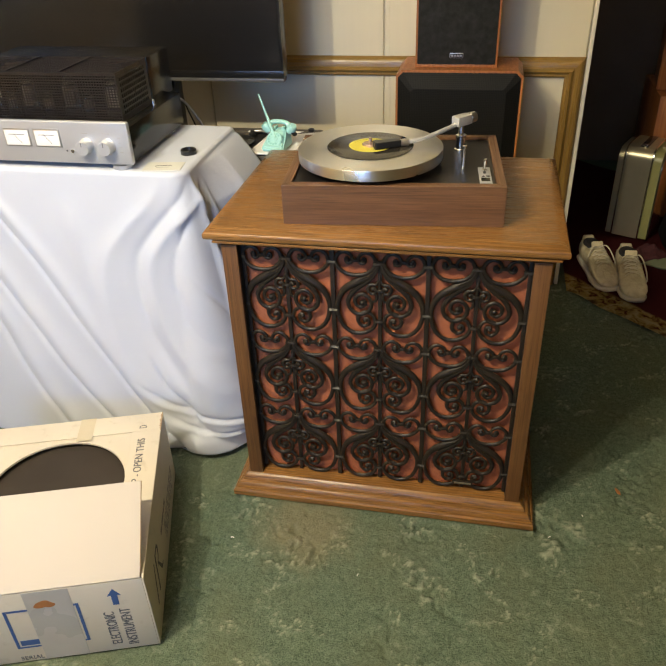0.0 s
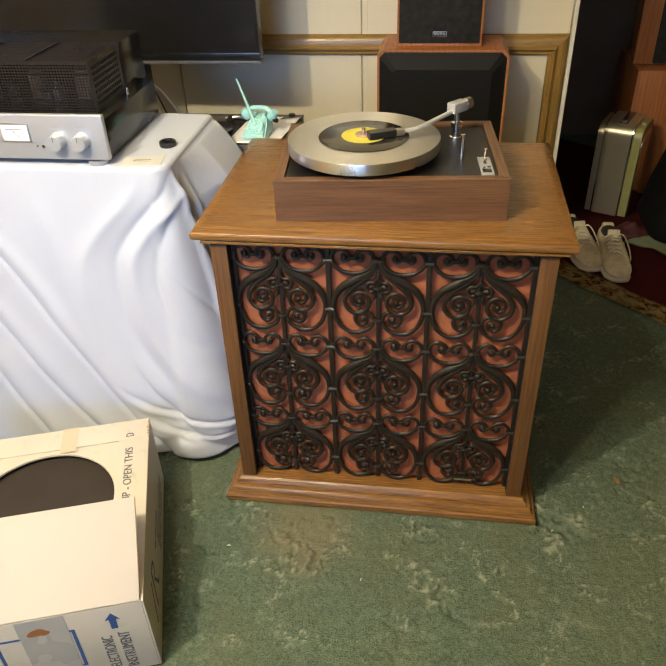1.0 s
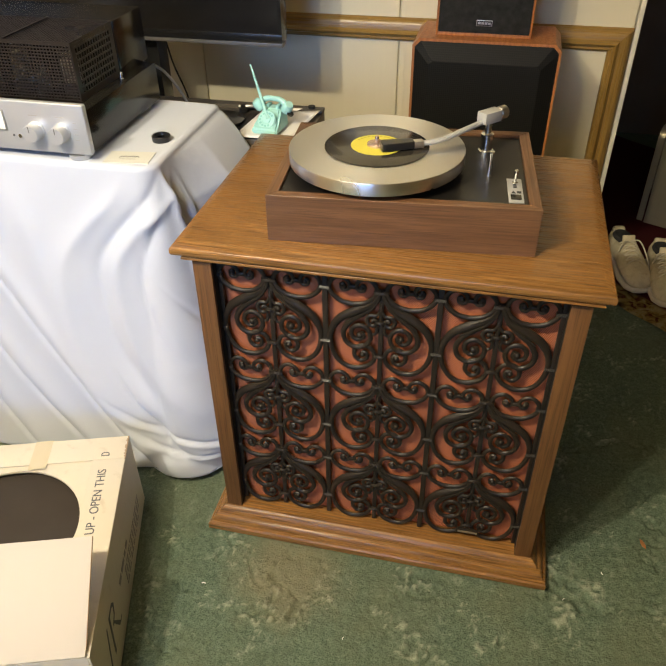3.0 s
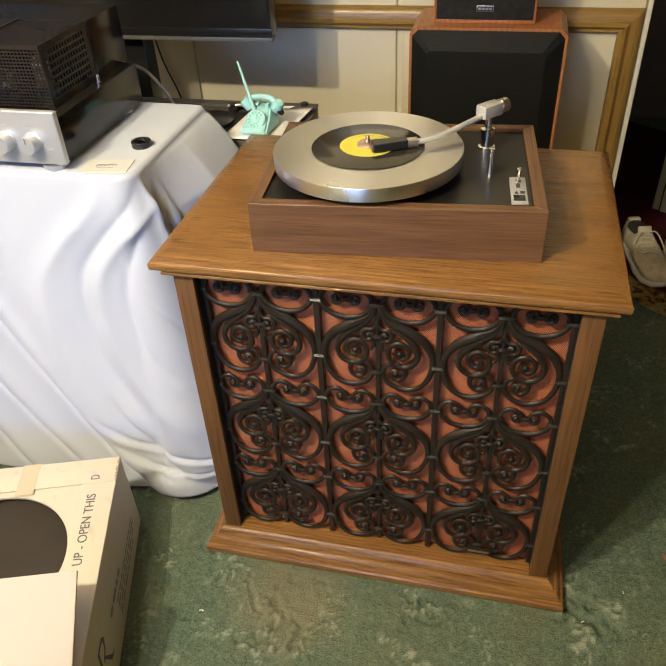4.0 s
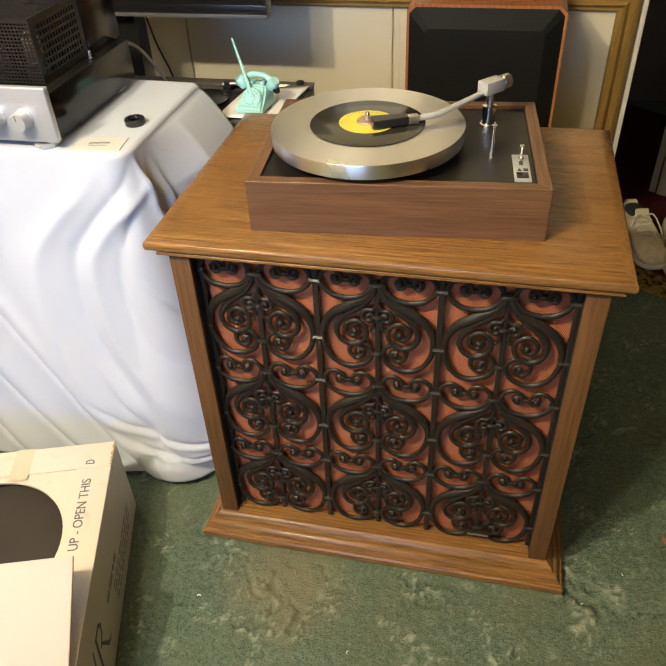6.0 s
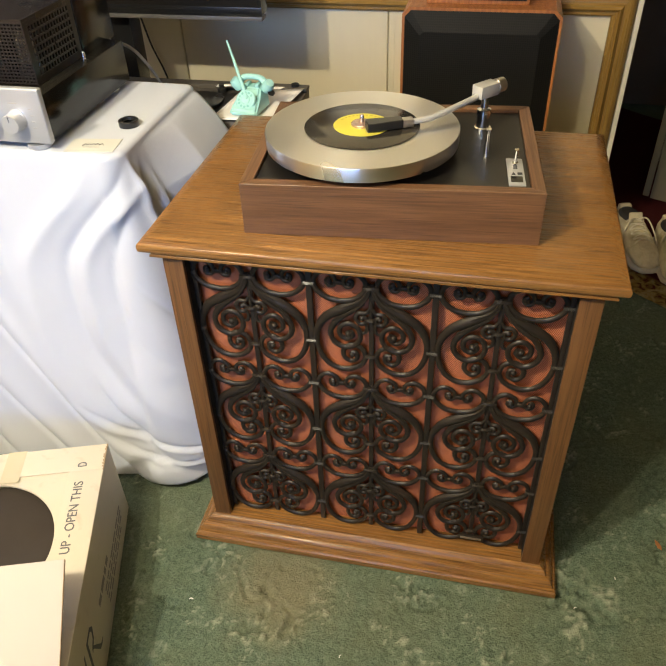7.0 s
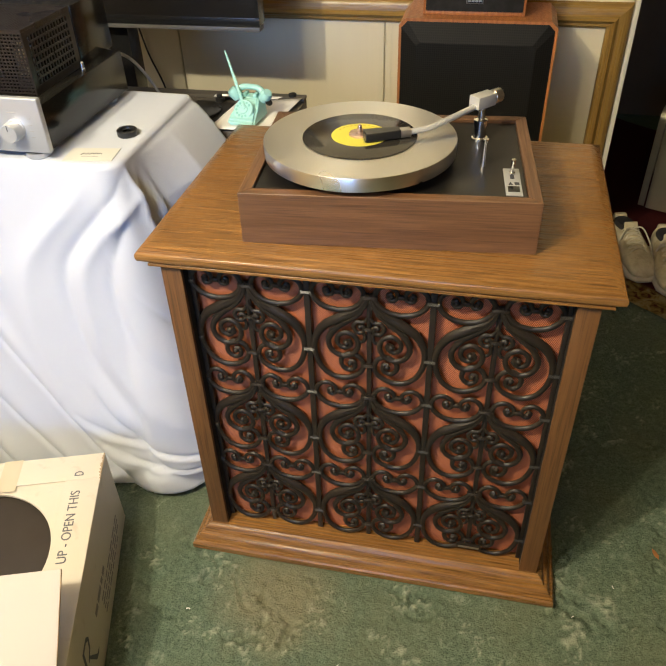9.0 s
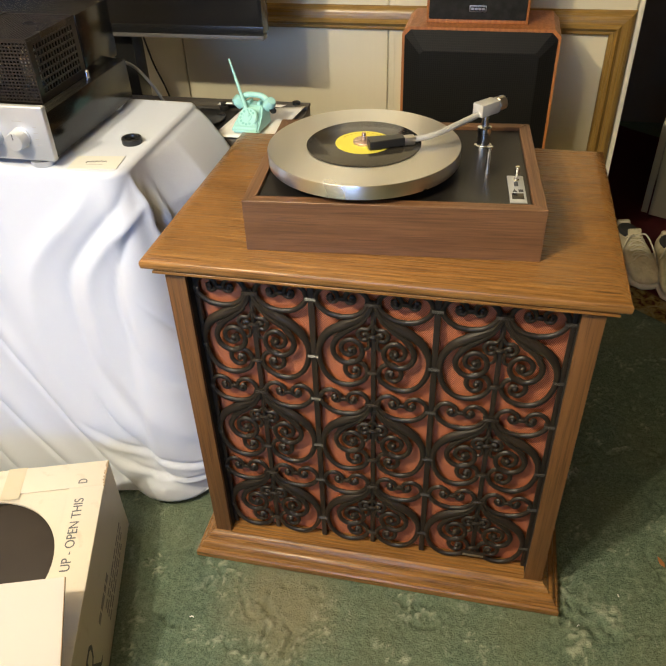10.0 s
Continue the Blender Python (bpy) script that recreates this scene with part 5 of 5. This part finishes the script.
for i in range(33):
    for j in range(21):
        ry = 0.002 + 1.15 * j / 20 + 0.004 * math.sin(i * 1.3) * (1 - j / 20)
        x_min = max(-0.93 * ry + 0.015, -1.0)
        rx = x_min + (1.15 - x_min) * i / 32
        rug_bm.verts.new((rx, ry, 0.005 + 0.0035 * math.sin(i * 0.9 + j * 0.7) + 0.008 * math.exp(-((ry - 0.14) / 0.08) ** 2) * (0.4 + 0.6 * math.sin(i * 0.5))))
rug_bm.verts.ensure_lookup_table()
for i in range(32):
    for j in range(20):
        rug_bm.faces.new([rug_bm.verts[i * 21 + j], rug_bm.verts[(i + 1) * 21 + j], rug_bm.verts[(i + 1) * 21 + j + 1], rug_bm.verts[i * 21 + j + 1]])
bmesh.ops.solidify(rug_bm, geom=list(rug_bm.faces), thickness=0.006)
solid("rug", rug_bm, rug_mat, "old mottled tan and maroon rug lying in the alcove", "rug", m=RUG)


def shoe_mesh(levels, heights):
    """Loft of outlines along the shoe."""
    bm = B()
    rings = []
    n = 20
    for y, hw, z0, z1, lean in levels:
        ring = []
        for k in range(n):
            a = 2 * math.pi * k / n
            c, s = math.cos(a), math.sin(a)
            ring.append(bm.verts.new((hw * math.copysign(abs(c) ** 0.75, c) + lean, y, (z0 + z1) / 2 + (z1 - z0) / 2 * math.copysign(abs(s) ** 0.8, s))))
        rings.append(ring)
    for a, b in zip(rings, rings[1:]):
        for k in range(n):
            j = (k + 1) % n
            bm.faces.new([a[k], a[j], b[j], b[k]])
    bm.faces.new(rings[0][::-1])
    bm.faces.new(rings[-1])
    return bm


def sneaker(m):
    """Toe towards -y, opening at the back."""
    t = thing("sneaker", "worn off-white lace-up leather sneaker standing on the rug", "shoe", m, "pair of sneakers")
    part("sole", shoe_mesh([(-0.152, 0.012, 0.010, 0.022, 0.004), (-0.146, 0.034, 0.004, 0.026, 0.003), (-0.12, 0.049, 0.001, 0.028, 0.0), (-0.06, 0.054, 0.0, 0.028, 0), (0.0, 0.045, 0.001, 0.030, 0), (0.08, 0.041, 0.0, 0.034, 0), (0.13, 0.037, 0.001, 0.036, 0), (0.146, 0.022, 0.006, 0.034, 0)], 0), shoe_sole, t, "thick off-white rubber sole", 50)
    part("upper", shoe_mesh([(-0.144, 0.014, 0.022, 0.034, 0.003), (-0.135, 0.034, 0.020, 0.050, 0.002), (-0.105, 0.046, 0.020, 0.064, 0), (-0.06, 0.050, 0.020, 0.078, 0), (-0.02, 0.046, 0.020, 0.094, 0), (0.02, 0.041, 0.020, 0.106, 0), (0.045, 0.039, 0.020, 0.100, 0), (0.085, 0.038, 0.022, 0.094, 0), (0.125, 0.036, 0.024, 0.108, 0), (0.140, 0.025, 0.028, 0.112, 0), (0.144, 0.010, 0.040, 0.108, 0)], 0), tan_shoe, t, "creased off-white leather upper", 50)
    part("toe_cap", shoe_mesh([(-0.147, 0.010, 0.024, 0.032, 0.003), (-0.139, 0.036, 0.021, 0.046, 0.002), (-0.118, 0.0475, 0.021, 0.058, 0), (-0.098, 0.0492, 0.021, 0.0675, 0)], 0), tan_shoe, t, "", 50)
    # Solid dark cap paints in the shaded hollow of the shoe.
    part("collar_opening", moved(lathe(B(), [(0, 0.014), (0.020, 0.012), (0.0245, 0.006), (0.026, 0.0), (0, 0.0)], 24), Matrix.Diagonal((1.32, 2.2, 1, 1))), shoe_dark, t, "dark cap painted in for the shaded shoe opening", m=pose(0, 0.080, 0.097, -2, 0, 0))
    part("heel_tab", box(B(), -0.022, 0.022, 0.122, 0.143, 0.085, 0.114, 0.009, 3), tan_shoe, t)
    tg = part("tongue", box(B(), -0.023, 0.023, -0.006, 0.004, -0.02, 0.036, 0.006, 3), tan_shoe, t, "padded tongue", m=pose(0, 0.024, 0.098, -32, 0, 0))
    part("tongue_mark", box(B(), -0.006, 0.006, -0.0055, -0.0048, 0.028, 0.034), dark_ink, tg)
    for k in range(5):
        y, z = -0.062 + 0.020 * k, 0.081 + 0.0065 * k
        for s in (-1, 1):
            part("lace", tube(B(), [(s * 0.030, y - 0.004, z - 0.010), (s * 0.015, y + 0.001, z + 0.0025), (-s * 0.015, y + 0.010, z + 0.006), (-s * 0.030, y + 0.014, z - 0.006)], 0.0026, 6, 4), lace_mat, t)
    part("lace", tube(B(), [(0.006, 0.022, 0.116), (0.030, 0.010, 0.121), (0.050, -0.020, 0.085), (0.056, -0.050, 0.050), (0.050, -0.045, 0.035)], 0.0026, 6, 5), lace_mat, t)
    part("lace", tube(B(), [(-0.006, 0.022, 0.116), (-0.032, 0.004, 0.118), (-0.046, -0.008, 0.090), (-0.030, 0.010, 0.105)], 0.0026, 6, 5), lace_mat, t)
    part("side_stripe", tube(B(), [(0.044, -0.02, 0.035), (0.047, 0.0, 0.055), (0.042, 0.03, 0.080)], 0.003, 6, 4), shoe_sole, t)
    return t


RZ = 0.010
SMALL = Matrix.Scale(0.93, 4)
shoe_a = sneaker(pose(0.629, 1.285, RZ, 0, 0, 14) @ SMALL)
copy_thing(shoe_a, pose(0.732, 1.223, RZ, 0, 0, 2))

pc = thing("portable_case", "vintage upright brushed-metal case with pale green side panels", "case", pose(0.817, 1.716, 0.008, 0, 0, -24) @ Matrix.Diagonal((1.05, 1.05, 1.10, 1)))


def rounded_slab(x0, x1, d, h, r, seg=8):
    """An upright slab with rounded top edges seen from the side: outline in y and z, run along x."""
    bm = B()
    prof = [(-d / 2, 0.012)]
    for c, a0 in (((-d / 2 + r, h - r), 180), ((d / 2 - r, h - r), 90)):
        prof += [(c[0] + r * math.cos(radians(a0 - 90 * k / seg)), c[1] + r * math.sin(radians(a0 - 90 * k / seg))) for k in range(seg + 1)]
    prof.append((d / 2, 0.012))
    rows = [[bm.verts.new((x, y, z)) for y, z in prof] for x in (x0, x1)]
    n = len(prof)
    for i in range(n):
        j = (i + 1) % n
        bm.faces.new([rows[0][i], rows[0][j], rows[1][j], rows[1][i]])
    bm.faces.new(rows[0][::-1])
    bm.faces.new(rows[1])
    return bm


part("shell", rounded_slab(-0.052, 0.040, 0.20, 0.340, 0.035), brushed_olive, pc, "dull brushed-metal shell")
sp = rounded_slab(0.0455, 0.074, 0.185, 0.333, 0.04)
part("side_panel", sp, pale_green, pc, "pale green enamelled side panel")
part("side_panel", rounded_slab(-0.080, -0.0575, 0.185, 0.333, 0.04), brushed_olive, pc)
for x in (0.040, -0.0575):
    part("piping", rounded_slab(x + 0.0002, x + 0.0053, 0.206, 0.344, 0.037), chrome, pc, "bright metal piping")
part("outer_lip", rounded_slab(0.0742, 0.0765, 0.150, 0.308, 0.05), chrome, pc)
part("handle_plate", box(B(), -0.016, 0.012, -0.07, 0.07, 0.3402, 0.343, 0.001), gloss_black, pc)
part("latch", box(B(), -0.012, 0.008, -0.070, -0.052, 0.3432, 0.349, 0.001), chrome, pc, "bright square latch")
part("latch", box(B(), 0.054, 0.068, -0.030, -0.012, 0.3332, 0.340, 0.001), brushed_olive, pc)
for x in (-0.066, 0.058):
    for y in (-0.07, 0.07):
        part("foot", lathe(B(), [(0, 0), (0.005, 0), (0.005, 0.0115), (0, 0.0115)], 12), chrome, pc, m=pose(x, y, 0))

ow = thing("stacked_wooden_cabinet", "orange-brown wooden cabinet standing in the alcove", "cabinet", pose(0.862, 1.865, 0))
part("body", box(B(), -0.008, 0.46, 0, 0.36, 0.008, 0.520, 0.002), teak, ow)
up = thing("upper_wooden_cabinet", "smaller dark-fronted wooden cabinet stacked on another", "cabinet", pose(0.850, 1.96, 0.5215, 0, 0, -8))
part("body", box(B(), 0.0, 0.30, 0, 0.24, 0, 0.50, 0.002), teak, up)
part("front_panel", box(B(), 0.070, 0.292, -0.030, -0.0005, 0.012, 0.485, 0.003), speaker_black, up, "black front")
bag = thing("black_bag", "tall slumped black fabric bag standing in the alcove", "bag", pose(0.900, 1.335, 0.006))


def bag_body():
    """A soft upright box whose near side leans away."""
    bm = B()
    rings = []
    for k in range(13):
        f = k / 12
        x0, x1, y0, y1 = -0.015 + 0.14 * f ** 1.2, 0.45, 0.0 + 0.03 * f, 0.36
        if k in (0, 12):
            x0, y0, x1, y1 = x0 + 0.03, y0 + 0.03, x1 - 0.03, y1 - 0.03
        ring = []
        for i in range(40):
            a = 2 * math.pi * i / 40
            c, s = math.cos(a), math.sin(a)
            q = Vector(((x0 + x1) / 2 + (x1 - x0) / 2 * math.copysign(abs(c) ** 0.35, c), (y0 + y1) / 2 + (y1 - y0) / 2 * math.copysign(abs(s) ** 0.35, s), 0.52 * f))
            q += Vector((1, 1, 0)) * 0.012 * noise.noise(q * 9)
            ring.append(bm.verts.new(q))
        rings.append(ring)
    for p_, q_ in zip(rings, rings[1:]):
        for i in range(40):
            bm.faces.new([p_[i], p_[(i + 1) % 40], q_[(i + 1) % 40], q_[i]])
    bm.faces.new(rings[0][::-1])
    bm.faces.new(rings[-1])
    return bm


part("body", bag_body(), black_cloth, bag, sharp=60)
part("strap", tube(B(), [(0.24, 0.10, 0.515), (0.27, 0.12, 0.59), (0.36, 0.20, 0.59), (0.39, 0.24, 0.515)], 0.009, 8, 5), black_cloth, bag)


def crumpled(name, label, mat, centre, rx, ry, h, seed, turn=0.0):
    xs = np.linspace(-1, 1, 26)
    u, v = np.meshgrid(xs, xs, indexing="ij")
    rr_ = np.sqrt(u * u + v * v)
    edge = 0.75 + 0.4 * soft_noise(u * 0.5, v * 0.5, 0.4, seed)
    z = h * np.clip(1 - (rr_ / 1.25) ** 2, 0, 1) * (0.3 + soft_noise(u, v, 0.35, seed + 1)) + 0.010
    ex, ey, ct, st = rx * u * edge, ry * v * edge, math.cos(radians(turn)), math.sin(radians(turn))
    me = grid_mesh(name, centre[0] + ex * ct - ey * st, centre[1] + ex * st + ey * ct, centre[2] + z, mat)
    ob = tagged(new(name, me), label, "cloth")
    md = ob.modifiers.new("thickness", "SOLIDIFY")
    md.thickness, md.offset = 0.010, -1
    return ob


crumpled("crumpled_cloth", "crumpled maroon cloth on the alcove floor", maroon, (0.840, 1.456, 0.008), 0.060, 0.055, 0.045, 50)
crumpled("green_towel", "folded grey-green towel lying on the rug", green_cloth, (0.937, 1.350, 0.008), 0.14, 0.045, 0.02, 60, -42)
leaf = B()
prism(leaf, [(0, -0.012), (0.005, -0.004), (0.004, 0.006), (0, 0.013), (-0.004, 0.005), (-0.005, -0.004)], 0.0006)
solid("dry_leaf", leaf, rust_stain, "tiny dry brown leaf on the carpet", "leaf", m=pose(0.571, 0.154, 0.0005, 10, 6, 30))
for lx, ly, turn in ((0.400, -0.020, 40), (0.480, 0.060, 110), (-0.02, -0.20, 75)):
    solid("lint_speck", tube(B(), [(-0.003, 0, 0.001), (0, 0.001, 0.002), (0.003, 0, 0.001)], 0.0008, 6, 3), paper, "tiny pale speck of lint on the carpet", "lint", m=pose(lx, ly, -0.002, 0, 0, turn))
solid("lint_speck", tube(B(), [(-0.004, 0, 0.001), (0, 0.002, 0.002), (0.004, 0.001, 0.001)], 0.0012, 6, 3), paper, "tiny white speck of lint on the carpet", "lint", m=pose(-0.330, -0.145, -0.002))
